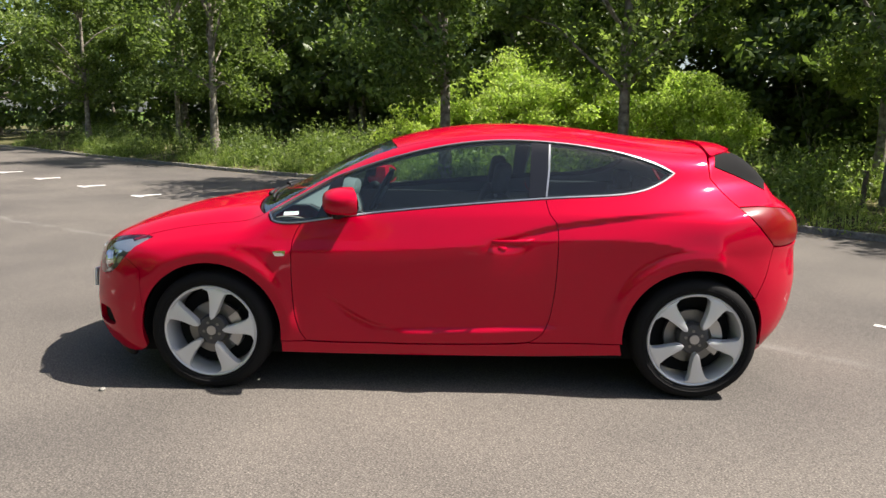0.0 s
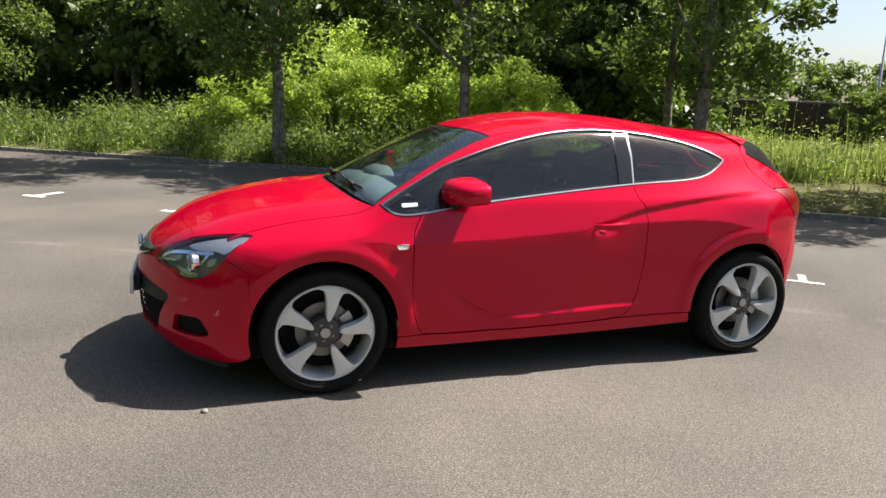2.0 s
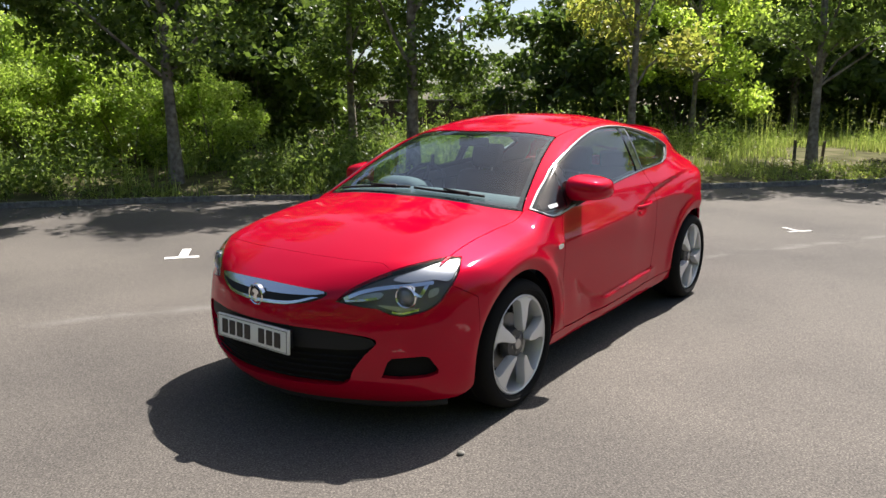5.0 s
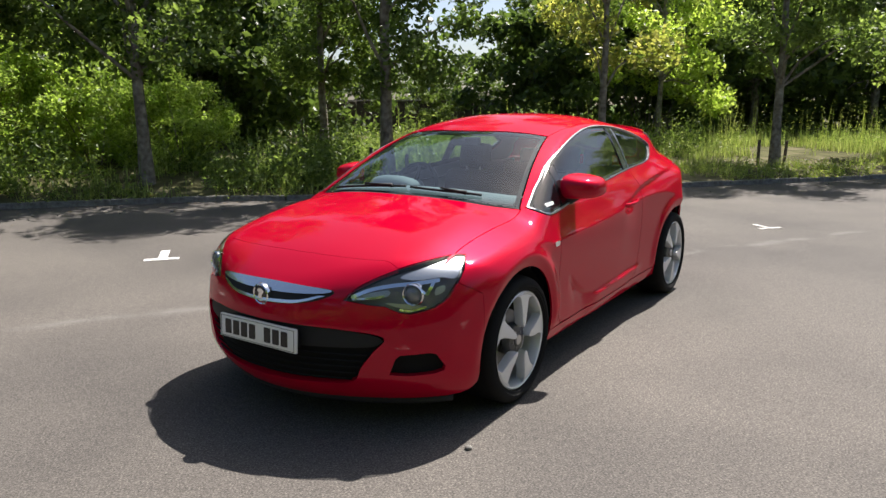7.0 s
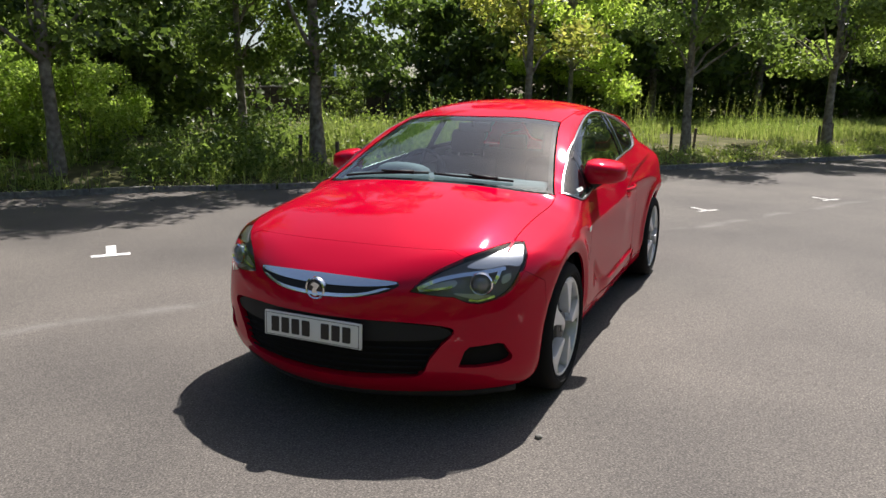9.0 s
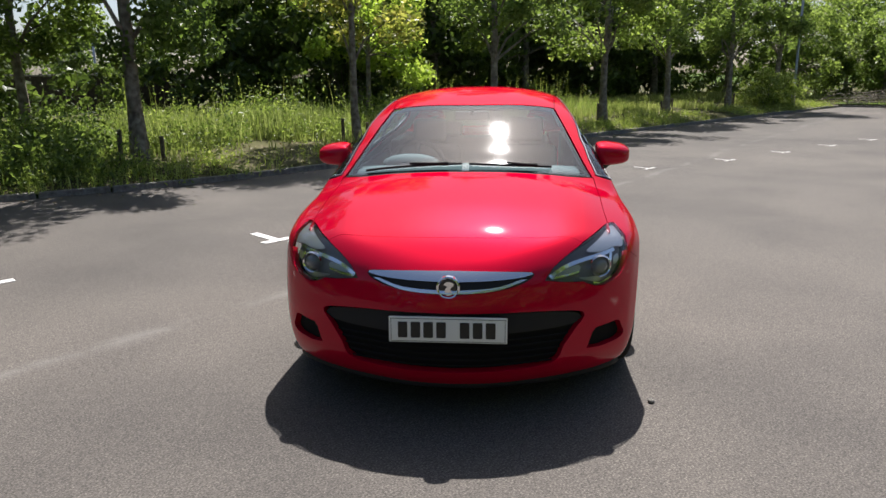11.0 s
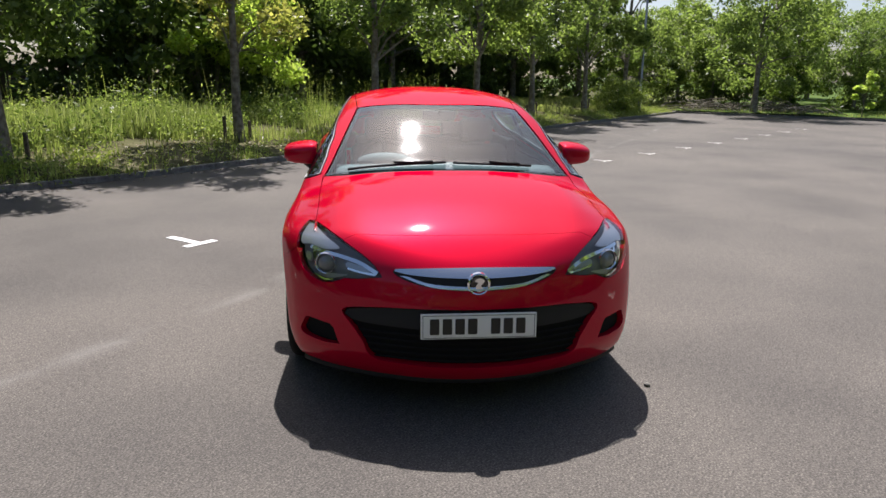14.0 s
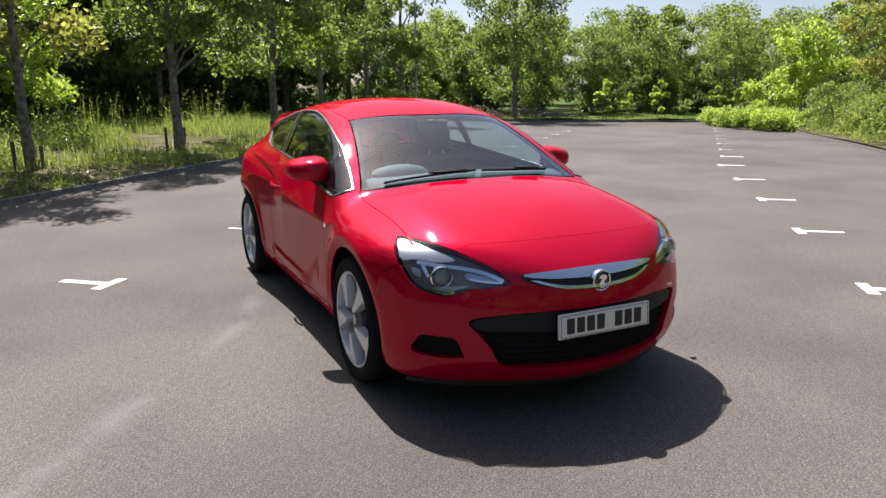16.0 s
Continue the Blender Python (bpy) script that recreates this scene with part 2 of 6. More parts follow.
LEAF = leaf_mat("leaf_sycamore", (0.092, 0.132, 0.042), (0.168, 0.224, 0.074), (0.275, 0.335, 0.138), 0.64, 0.5)
# deeper green of the western trees; on western weeds it stands in for shade
LEAF_DEEP = leaf_mat("leaf_deep", (0.060, 0.092, 0.026), (0.115, 0.165, 0.048), (0.205, 0.265, 0.095), 0.55, 0.4)
# dark leaves: the shade inside the wood and its undergrowth put into colour
LEAF_DARK_SHADE = leaf_mat("leaf_dark_shade", (0.055, 0.084, 0.028), (0.10, 0.145, 0.045), (0.17, 0.225, 0.075), 0.45, 0.4)
LEAF_LIME = leaf_mat("leaf_lime", (0.185, 0.262, 0.055), (0.30, 0.39, 0.10), (0.43, 0.50, 0.18), 0.6, 0.4)
LEAF_WARM = leaf_mat("leaf_bronze", (0.15, 0.18, 0.050), (0.25, 0.262, 0.085), (0.37, 0.335, 0.14), 0.6, 0.5)
GRASS = leaf_mat("grass_blade", (0.16, 0.195, 0.072), (0.265, 0.305, 0.13), (0.41, 0.42, 0.25), 0.45, 0.25)
WEED = leaf_mat("weed_leaf", (0.14, 0.19, 0.050), (0.25, 0.31, 0.095), (0.38, 0.42, 0.18), 0.45, 0.25)

# ---- small helpers ----


def from_arrays(name, verts, faces, normals=None):
    me = bpy.data.meshes.new(name)
    me.from_pydata([tuple(v) for v in verts], [], [tuple(f) for f in faces])
    me.polygons.foreach_set("use_smooth", [True] * len(me.polygons))
    if normals is not None:
        me.normals_split_custom_set_from_vertices([tuple(n) for n in normals])
    me.update()
    return me


def part(name, data, material, parent=None, label="", matrix=None):
    """Links a bmesh or a mesh as one object under a thing or a part."""
    if isinstance(data, bmesh.types.BMesh):
        me = bpy.data.meshes.new(name)
        data.to_mesh(me)
        data.free()
        data = me
    if material and not data.materials:
        data.materials.append(material)
    ob = new(name, data)
    if matrix is not None:
        ob.matrix_basis = matrix
    if parent:
        ob.parent = parent
    return tagged(ob, label)


def smooth(bm, angle=35):
    for f in bm.faces:
        f.smooth = True
    for e in bm.edges:
        if len(e.link_faces) == 2 and e.calc_face_angle(0) > radians(angle):
            e.smooth = False
    return bm


def box(x0, y0, z0, x1, y1, z1, bevel=0.0, segments=2):
    bm = bmesh.new()
    m = Matrix.Translation(((x0 + x1) / 2, (y0 + y1) / 2, (z0 + z1) / 2)) @ Matrix.Diagonal((x1 - x0, y1 - y0, z1 - z0, 1))
    bmesh.ops.create_cube(bm, size=1, matrix=m)
    if bevel:
        bmesh.ops.bevel(bm, geom=bm.edges[:], offset=bevel, segments=segments, affect="EDGES", profile=0.6)
    return smooth(bm)


def lathe(profile, steps=48, axis="y"):
    """A ring turned about an axis, from rows of (radius, place along the axis)."""
    bm = bmesh.new()
    rings = []
    for r, h in profile:
        ring = []
        for i in range(steps):
            a = 2 * math.pi * i / steps
            c, s = r * math.cos(a), r * math.sin(a)
            ring.append(bm.verts.new({"y": (c, h, s), "z": (c, s, h), "x": (h, c, s)}[axis]))
        rings.append(ring)
    for a, b in zip(rings, rings[1:]):
        for i in range(steps):
            bm.faces.new((a[i], a[(i + 1) % steps], b[(i + 1) % steps], b[i]))
    bmesh.ops.remove_doubles(bm, verts=bm.verts[:], dist=1e-5)
    bmesh.ops.recalc_face_normals(bm, faces=bm.faces[:])
    return smooth(bm)


def tube(points, radius, steps=10, taper=None):
    """A round bar along a line of points."""
    bm = bmesh.new()
    pts = [Vector(p) for p in points]
    rings = []
    for i, p in enumerate(pts):
        d = (pts[min(i + 1, len(pts) - 1)] - pts[max(i - 1, 0)]).normalized()
        a = d.orthogonal().normalized() if not rings else (side - d * side.dot(d)).normalized()
        side = a
        b = d.cross(a)
        r = radius if taper is None else taper[i]
        rings.append([bm.verts.new(p + r * (math.cos(2 * math.pi * k / steps) * a + math.sin(2 * math.pi * k / steps) * b)) for k in range(steps)])
    for a, b in zip(rings, rings[1:]):
        for k in range(steps):
            bm.faces.new((a[k], a[(k + 1) % steps], b[(k + 1) % steps], b[k]))
    bm.faces.new(rings[0][::-1])
    bm.faces.new(rings[-1])
    return smooth(bm, 60)


def spline(knots, step=0.02, closed=False):
    """A smooth line through the knots, at even steps."""
    k = np.array(knots, float)
    n = len(k)
    out = []
    for i in range(n if closed else n - 1):
        p0, p1, p2, p3 = (k[(i + j) % n] if closed else k[min(max(i + j, 0), n - 1)] for j in (-1, 0, 1, 2))
        m = max(1, int(np.linalg.norm(p2 - p1) / step))
        for t in np.arange(m) / m:
            out.append(0.5 * (2 * p1 + (p2 - p0) * t + (2 * p0 - 5 * p1 + 4 * p2 - p3) * t**2 + (3 * p1 - p0 - 3 * p2 + p3) * t**3))
    if not closed:
        out.append(k[-1])
    return np.array(out)


# ---- the car park: along its bays (U) and across them (V) ----
BAY = radians(-39.5)
AU, AV = Vector((math.cos(BAY), math.sin(BAY), 0)), Vector((-math.sin(BAY), math.cos(BAY), 0))


def lot(u, v, z=0.0):
    return AU * u + AV * v + Vector((0, 0, z))


LOT_MATRIX = Matrix.Rotation(BAY, 4, "Z")
KERB_N, KERB_S, END_E, END_W = 6.7, -7.9, 31.0, -34.0


def bow(u, v):
    """The northern kerb swells outwards in its western half: where a place of the straight plan comes to lie."""
    off = np.interp(u, [-15, -12, -9.5, -7, -4, -2, -0.8, 0.4, 1.6], [0, 0.2, 0.5, 0.7, 0.78, 0.68, 0.4, 0.12, 0])
    return v + off * np.clip(np.where(np.asarray(v) < KERB_N, (np.asarray(v) - 3) / (KERB_N - 3), 1 - (np.asarray(v) - KERB_N) / 4), 0, 1)


def sheet(u0, u1, v0, v1, height, step=1.0, north=False):
    """A sheet over the car park's axes with a height for each place; one at the northern kerb follows its line."""
    us, vs = np.arange(u0, u1 + step * 0.5, step), np.arange(v0, v1 + step * 0.5, step)
    verts = [(u, float(bow(u, v)) if north else v, height(u, v)) for v in vs for u in us]
    n = len(us)
    faces = [(j * n + i, j * n + i + 1, (j + 1) * n + i + 1, (j + 1) * n + i) for j in range(len(vs) - 1) for i in range(n - 1)]
    return from_arrays("sheet", verts, faces)


def bumpy(u, v, base, high, scale=0.35):
    return base + high * (0.5 + 0.5 * noise.noise((u * scale, v * scale, 3.1)))


g = bmesh.new()
bmesh.ops.create_grid(g, x_segments=20, y_segments=20, size=900, matrix=Matrix.Translation((0, 0, -0.08)))
tagged(part("ground", g, TURF), "dull green rough ground reaching to the horizon", "ground", kind="structure")
me = sheet(END_W, END_E, KERB_S, KERB_N, lambda u, v: 0.0, 0.73, True)
tagged(part("car_park", me, ASPHALT, matrix=LOT_MATRIX), "worn light grey asphalt of the car park", "car park", kind="structure")


def rise(u, v):
    """The northern verge: low at the kerb, then uneven and slowly rising."""
    k = min(1.0, max(0.0, (v - KERB_N - 0.05) / 0.6))
    return 0.05 + k * (bumpy(u, v, 0.02, 0.10) + min(0.25, 0.05 * (v - KERB_N)))


me = sheet(-60, 75, KERB_N + 0.05, KERB_N + 60, rise, 0.6, True)
tagged(part("verge_north", me, SOIL, matrix=LOT_MATRIX), "weedy soil and grass verge under the trees", "verge", kind="structure")
me = sheet(-60, 75, KERB_S - 60, KERB_S - 0.12, lambda u, v: bumpy(u, v, 0.07, 0.10), 1.5)
tagged(part("verge_south", me, SOIL, matrix=LOT_MATRIX), "planted verge behind the kerb", "verge", kind="structure")
me = sheet(END_E + 0.12, END_E + 60, KERB_S - 0.12, KERB_N + 0.12, lambda u, v: bumpy(u, v, 0.07, 0.12) + 0.02 * (u - END_E), 1.5)
tagged(part("verge_east", me, TURF, matrix=LOT_MATRIX), "grassy end of the car park", "verge", kind="structure")
me = sheet(END_W - 60, END_W - 0.12, KERB_S - 0.12, KERB_N + 0.12, lambda u, v: bumpy(u, v, 0.07, 0.1), 1.5)
tagged(part("verge_west", me, TURF, matrix=LOT_MATRIX), "grassy end of the car park", "verge", kind="structure")

# bay marks: a short bar and a stem that points into the bays
def bay_mark(u, v, sign, turn=0.0, worn=False):
    bm = bmesh.new()
    w, stem = (0.036, 0.30) if worn else (0.045, 0.46)
    for x0, x1, y0, y1 in ((-0.17, 0.17, -w, w), (-w, w, w + 0.004, stem)):
        pts = [(x0, y0), (x1, y0), (x1, y1), (x0, y1)]
        lo = [bm.verts.new((x + random.uniform(-.006, .006), sign * y, 0.0)) for x, y in pts]
        hi = [bm.verts.new((q.co.x, q.co.y, 0.005)) for q in lo]
        bm.faces.new(hi)
        for i in range(4):
            bm.faces.new((lo[i], lo[(i + 1) % 4], hi[(i + 1) % 4], hi[i]))
    bmesh.ops.recalc_face_normals(bm, faces=bm.faces[:])
    ob = part("bay_mark", bm, ROAD_WORN if worn else ROAD_WHITE, matrix=LOT_MATRIX @ Matrix.Translation((u, v, 0.0)) @ Matrix.Rotation(turn, 4, "Z"))
    return tagged(ob, "worn white T mark between two parking bays" if worn else "white painted T mark between two parking bays", "road marking", "bay marks", "structure")


# both rows bend a little southwards in the eastern half
for k in range(-9, 5):
    bay_mark(-2.66 + 2.42 * k, 2.82 if k == 0 else 2.46, 1, worn=k > 1)
for k in range(1, 9):
    bay_mark(7.02 + 1.95 * k, 2.2 - 0.263 * k, 1, -0.11, True)
for k in range(-3, 5):
    bay_mark(0.91 + 2.42 * k, -3.52 - 0.05 * k, -1)
for k in range(1, 9):
    bay_mark(10.59 + 2.1 * k, -3.80 - 0.235 * k, -1, -0.11, k > 1)

# ---- foliage ----


def leaves(centres, sizes, rng, up=0.5, narrow=0.55):
    """Many small folded leaves at the given places: arrays of corners and faces."""
    n = len(centres)
    nrm = rng.normal(size=(n, 3)) + np.array([0, 0, up])
    nrm /= np.linalg.norm(nrm, axis=1)[:, None]
    a = np.cross(nrm, rng.normal(size=(n, 3)))
    a /= np.linalg.norm(a, axis=1)[:, None]
    b = np.cross(nrm, a)
    s = np.asarray(sizes)[:, None]
    tip, tail = centres + a * s, centres - a * s
    l, r = centres + b * s * narrow + nrm * s * 0.18 - a * s * 0.1, centres - b * s * narrow + nrm * s * 0.18 - a * s * 0.1
    v = np.stack([tail, r, tip, l], 1).reshape(-1, 3)
    i = np.arange(n)[:, None] * 4
    f = np.concatenate([i + [0, 1, 2], i + [0, 2, 3]], 1).reshape(-1, 3)
    return v, f


def quick_mesh(name, v, f, material):
    me = bpy.data.meshes.new(name)
    k = f.shape[1]
    me.vertices.add(len(v))
    me.vertices.foreach_set("co", np.asarray(v, np.float32).ravel())
    me.loops.add(f.size)
    me.loops.foreach_set("vertex_index", np.asarray(f, np.int32).ravel())
    me.polygons.add(len(f))
    me.polygons.foreach_set("loop_start", np.arange(len(f), dtype=np.int32) * k)
    me.polygons.foreach_set("loop_total", np.full(len(f), k, np.int32))
    me.update(calc_edges=True)
    me.materials.append(material)
    return me


def crown_mesh(seed, bottom, top, radius, count, size, material, clumps=34, shape=0.5):
    """Leaves in uneven clumps round the limbs' ends, with gaps between."""
    rng = np.random.default_rng(seed)
    h = rng.random(clumps) ** 0.9
    wide = radius * (np.sin(np.pi * np.clip(0.12 + 0.86 * h, 0, 1)) ** shape)
    ang = rng.random(clumps) * 2 * np.pi
    out = np.sqrt(rng.random(clumps)) * wide
    c = np.stack([out * np.cos(ang), out * np.sin(ang), bottom + (top - bottom) * h], 1)
    spread = radius * rng.uniform(0.18, 0.38, clumps)
    who = rng.integers(0, clumps, count)
    d = rng.normal(size=(count, 3))
    d /= np.linalg.norm(d, axis=1)[:, None]
    d *= (rng.random(count) ** 0.45)[:, None]
    p = c[who] + d * spread[who][:, None] * np.array([1, 1, 0.72])
    return quick_mesh("crown", *leaves(p, size * rng.uniform(0.6, 1.3, count), rng), material), c


def trunk_mesh(seed, height, base, ends, bottom):
    rng = np.random.default_rng(seed)
    bm = bmesh.new()
    lean = rng.normal(size=2) * 0.10
    pts = [Vector((lean[0] * (k / 7) ** 1.5 + rng.normal() * 0.015, lean[1] * (k / 7) ** 1.5 + rng.normal() * 0.015, height * k / 7)) for k in range(8)]
    stems = [(pts, [base * 1.35] + [base * (1 - 0.11 * k) for k in range(1, 8)])]
    for e in ends[:18]:
        e = Vector(e)
        k = max(2, min(6, int(7 * (e.z - 0.9) / height)))
        s = pts[k]
        near, mid = s.lerp(e, 0.3) + Vector((rng.normal() * 0.08, rng.normal() * 0.08, 0.22)), s.lerp(e, 0.65) + Vector((rng.normal() * 0.1, rng.normal() * 0.1, 0.26))
        stems.append(([s, near, mid, e], [base * 0.32, base * 0.24, base * 0.15, base * 0.05]))
    for p, r in stems:
        t = tube(p, 1, 7, r)
        tmp = bpy.data.meshes.new("stem")
        t.to_mesh(tmp)
        t.free()
        bm.from_mesh(tmp)
        bpy.data.meshes.remove(tmp)
    me = bpy.data.meshes.new("trunk")
    smooth(bm, 60).to_mesh(me)
    bm.free()
    me.materials.append(BARK)
    return me


def tree_kind(seed, height, bottom, radius, count, size, material, base=0.10, clumps=34, shape=0.5):
    crown, ends = crown_mesh(seed, bottom, height, radius, count, size, material, clumps, shape)
    return trunk_mesh(seed, height * 0.9, base, ends, bottom), crown


def plant(name, kind, place, turn, scale, label, category="tree", group=""):
    root = new(name)
    root.matrix_basis = Matrix.Translation(place) @ Matrix.Rotation(turn, 4, "Z") @ Matrix.Diagonal((scale, scale, scale, 1))
    trunk, crown = kind
    part("stem" if category == "bush" else "trunk", trunk, None, root)
    part("crown", crown, None, root)
    return tagged(root, label, category, group)


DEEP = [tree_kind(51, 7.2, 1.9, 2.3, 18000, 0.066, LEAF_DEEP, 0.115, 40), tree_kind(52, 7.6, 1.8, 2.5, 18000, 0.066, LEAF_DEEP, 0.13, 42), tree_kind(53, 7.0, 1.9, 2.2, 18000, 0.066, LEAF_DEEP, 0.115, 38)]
YOUNG = [tree_kind(11, 7.2, 2.2, 2.15, 10500, 0.078, LEAF, 0.115, 38), tree_kind(12, 7.6, 2.1, 2.25, 11000, 0.078, LEAF, 0.12, 40), tree_kind(13, 6.9, 2.25, 2.05, 11000, 0.072, LEAF, 0.11, 36)]
BIG = tree_kind(15, 8.4, 1.9, 2.0, 21000, 0.068, LEAF_DEEP, 0.14, 54, 0.4)
ROUND = tree_kind(17, 8.2, 1.2, 2.7, 14000, 0.085, LEAF, 0.14, 52, 0.4)
BRONZE = tree_kind(14, 6.6, 2.2, 2.0, 8500, 0.072, LEAF_WARM, 0.095, 36)
FRESH = tree_kind(16, 6.4, 0.9, 2.2, 12000, 0.075, LEAF_LIME, 0.08, 34)
WOODS = [tree_kind(21, 8.6, 0.5, 3.4, 5500, 0.18, LEAF_DARK_SHADE, 0.18, 50, 0.32), tree_kind(22, 7.8, 0.4, 3.2, 5500, 0.18, LEAF_DARK_SHADE, 0.16, 48, 0.32)]
# coarse tree for places out of view
UNSEEN_TREE = tree_kind(25, 10.0, 0.3, 4.0, 2400, 0.36, LEAF, 0.2, 60, 0.35)
FAR = [tree_kind(23, 11.0, 0.3, 4.2, 8500, 0.165, LEAF, 0.2, 60, 0.35), tree_kind(24, 9.5, 0.3, 3.9, 8500, 0.165, LEAF, 0.2, 60, 0.35)]


def bush_kind(seed, height, radius, count, size, material, clumps=40):
    """A shrub: bent stems that fan out from its foot, and leaves round their ends."""
    crown, ends = crown_mesh(seed, 0.15, height, radius, count, size, material, clumps, 0.35)
    bm = bmesh.new()
    for e in ends[:12]:
        e = Vector(e)
        foot = Vector((e.x * 0.08, e.y * 0.08, 0))
        t = tube([foot, foot.lerp(e, 0.5) + Vector((0, 0, 0.1)), e], 1, 5, [0.022, 0.015, 0.006])
        tmp = bpy.data.meshes.new("stem")
        t.to_mesh(tmp)
        t.free()
        bm.from_mesh(tmp)
        bpy.data.meshes.remove(tmp)
    me = bpy.data.meshes.new("stems")
    smooth(bm, 60).to_mesh(me)
    bm.free()
    me.materials.append(BARK)
    return me, crown


LIME_BUSH = [bush_kind(31, 3.2, 1.9, 13000, 0.055, LEAF_LIME), bush_kind(32, 2.8, 1.8, 12000, 0.055, LEAF_LIME), bush_kind(33, 3.6, 2.0, 13000, 0.055, LEAF_LIME)]
DARK_BUSH = [bush_kind(34, 4.6, 2.7, 4600, 0.155, LEAF_DARK_SHADE, 44)]
GREY_BUSH = [bush_kind(35, 2.1, 1.7, 6500, 0.062, WEED), bush_kind(36, 1.7, 1.5, 6000, 0.062, WEED)]
FAR_BUSH = bush_kind(40, 2.1, 1.7, 2200, 0.11, WEED)
LOW_HEDGE = [bush_kind(37, 0.62, 1.0, 4000, 0.05, LEAF_LIME, 26)]
SAPLING = tree_kind(38, 1.6, 0.35, 0.42, 700, 0.085, LEAF_LIME, 0.016, 10)

rnd = random.Random(5)
ROW = [(-26.6, 8.5, 0), (-23.0, 10.4, 2), (-16.6, 8.1, 1), (-7.05, 7.8, 1), (-3.35, 8.6, 0), (9.66, 8.25, 0), (14.3, 8.1, 1), (19.0, 8.6, 2), (23.4, 8.4, 0), (27.5, 8.2, 1)]
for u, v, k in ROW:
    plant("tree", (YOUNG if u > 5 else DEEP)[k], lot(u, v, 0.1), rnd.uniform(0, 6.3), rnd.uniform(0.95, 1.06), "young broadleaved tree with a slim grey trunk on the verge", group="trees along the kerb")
plant("tree", BIG, lot(1.0, 8.7, 0.1), 0.6, 0.96, "broadleaved tree with a tall narrow crown on the verge", group="trees along the kerb")
plant("tree", BRONZE, lot(5.5, 8.5, 0.1), 1.0, 1.0, "young tree with thin bronze-green leaves on the verge", group="trees along the kerb")
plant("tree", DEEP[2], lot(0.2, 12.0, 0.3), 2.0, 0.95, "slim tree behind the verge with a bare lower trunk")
plant("tree", FRESH, lot(10.7, 14.4, 0.3), 1.1, 1.15, "fresh green young tree in the long grass")
plant("tree", ROUND, lot(31.6, 3.4, 0.1), 2.0, 0.98, "full round tree at the end of the car park")

# lime green shrubs behind the kerb trees
for u, v, k, sc in ((-9.6, 9.7, 1, 0.58), (-8.9, 10.6, 0, 0.66), (-8.4, 12.6, 2, 0.84), (-7.4, 12.9, 0, 0.98), (-6.4, 12.4, 2, 0.84), (-7.6, 11.2, 1, 0.76), (-5.4, 12.2, 0, 0.84), (-6.2, 11.0, 2, 0.62), (-4.6, 11.6, 1, 0.84), (-3.7, 11.7, 0, 0.68), (-2.9, 11.3, 1, 0.66)):
    plant("bush", LIME_BUSH[k], lot(u, v, 0.15), rnd.uniform(0, 6), sc, "dense lime green shrub behind the kerb trees", "bush", "shrubs behind the trees")
# many of these fill gaps: dark leaves in place of shade below the trees
for u, v, sc in ((5.8, 22.0, 0.40), (33.4, 17.6, 0.7), (36.6, 15.2, 0.65), (39.4, 12.6, 0.65), (37.6, 9.5, 0.55), (37.0, 6.0, 0.55), (36.8, 2.8, 0.5), (37.2, -0.4, 0.55), (37.4, -3.6, 0.5), (37.6, -6.8, 0.55), (38.0, -10.0, 0.55), (38.4, -13.2, 0.55), (37.0, -16.4, 0.6), (35.0, -19.2, 0.6), (8.6, 19.6, 0.95), (14.5, 26.5, 0.8), (18.5, 24.5, 0.75), (22.0, 23.0, 0.8), (26.0, 22.5, 0.75), (30.0, 21.5, 0.8), (34.0, 20.5, 0.8), (-4.0, 20.0, 0.8), (-9.0, 19.5, 0.8), (-14.0, 19.0, 0.8), (-19.0, 18.5, 0.8), (-24.0, 18.0, 0.8), (-30.0, 17.5, 0.8), (6.0, 34.0, 0.7), (9.5, 36.0, 0.75), (13.0, 37.0, 0.7), (2.5, 33.0, 0.75), (10.4, 18.2, 1.05), (12.6, 18.0, 1.0), (0.3, 16.6, 0.85), (-2.2, 17.2, 0.8)):
    plant("bush", DARK_BUSH[0], lot(u, v, 0.2), rnd.uniform(0, 6), sc, "tall dark evergreen bush at the wood's edge, in places standing in for shade", "bush", "dark bushes")

# the wood behind, close, its shade put into dark leaf colour; an opening to the sky is left at its middle
for u, v in [(-46, 9), (-43, 14), (-40, 9.5), (-37, 14.5), (-34, 11.5), (-31, 15), (-28, 13.5), (-25, 16), (-22.5, 14), (-20, 16.5), (-17.5, 14.5), (-15, 16.5), (-12.5, 17.0), (-10.4, 18.8), (-7.5, 19.2), (-5, 19.8), (-2.4, 19.2), (-1.0, 20.8), (-33, 20), (-28, 20.5), (-23, 21), (-18, 20.5), (-13.5, 21), (-9, 21), (-4.5, 22), (-0.5, 25),
             (-2.2, 24.8), (12.2, 23.5), (14.2, 20.2), (16.6, 23.2), (17.4, 17.6), (20.0, 20), (21.5, 17.0), (24, 19.6), (25.4, 16.0), (28, 18.6), (29.8, 15.2), (32.5, 17.6), (34.5, 13.4), (18.5, 27), (24.5, 25), (30.5, 24)]:
    plant("tree", WOODS[rnd.randrange(2)], lot(u + rnd.uniform(-.5, .5), v + rnd.uniform(-.5, .5), 0.2), rnd.uniform(0, 6.3), rnd.uniform(0.85, 1.1), "dense tree of the wood behind the car park, coloured dark for its shade", group="trees of the wood")
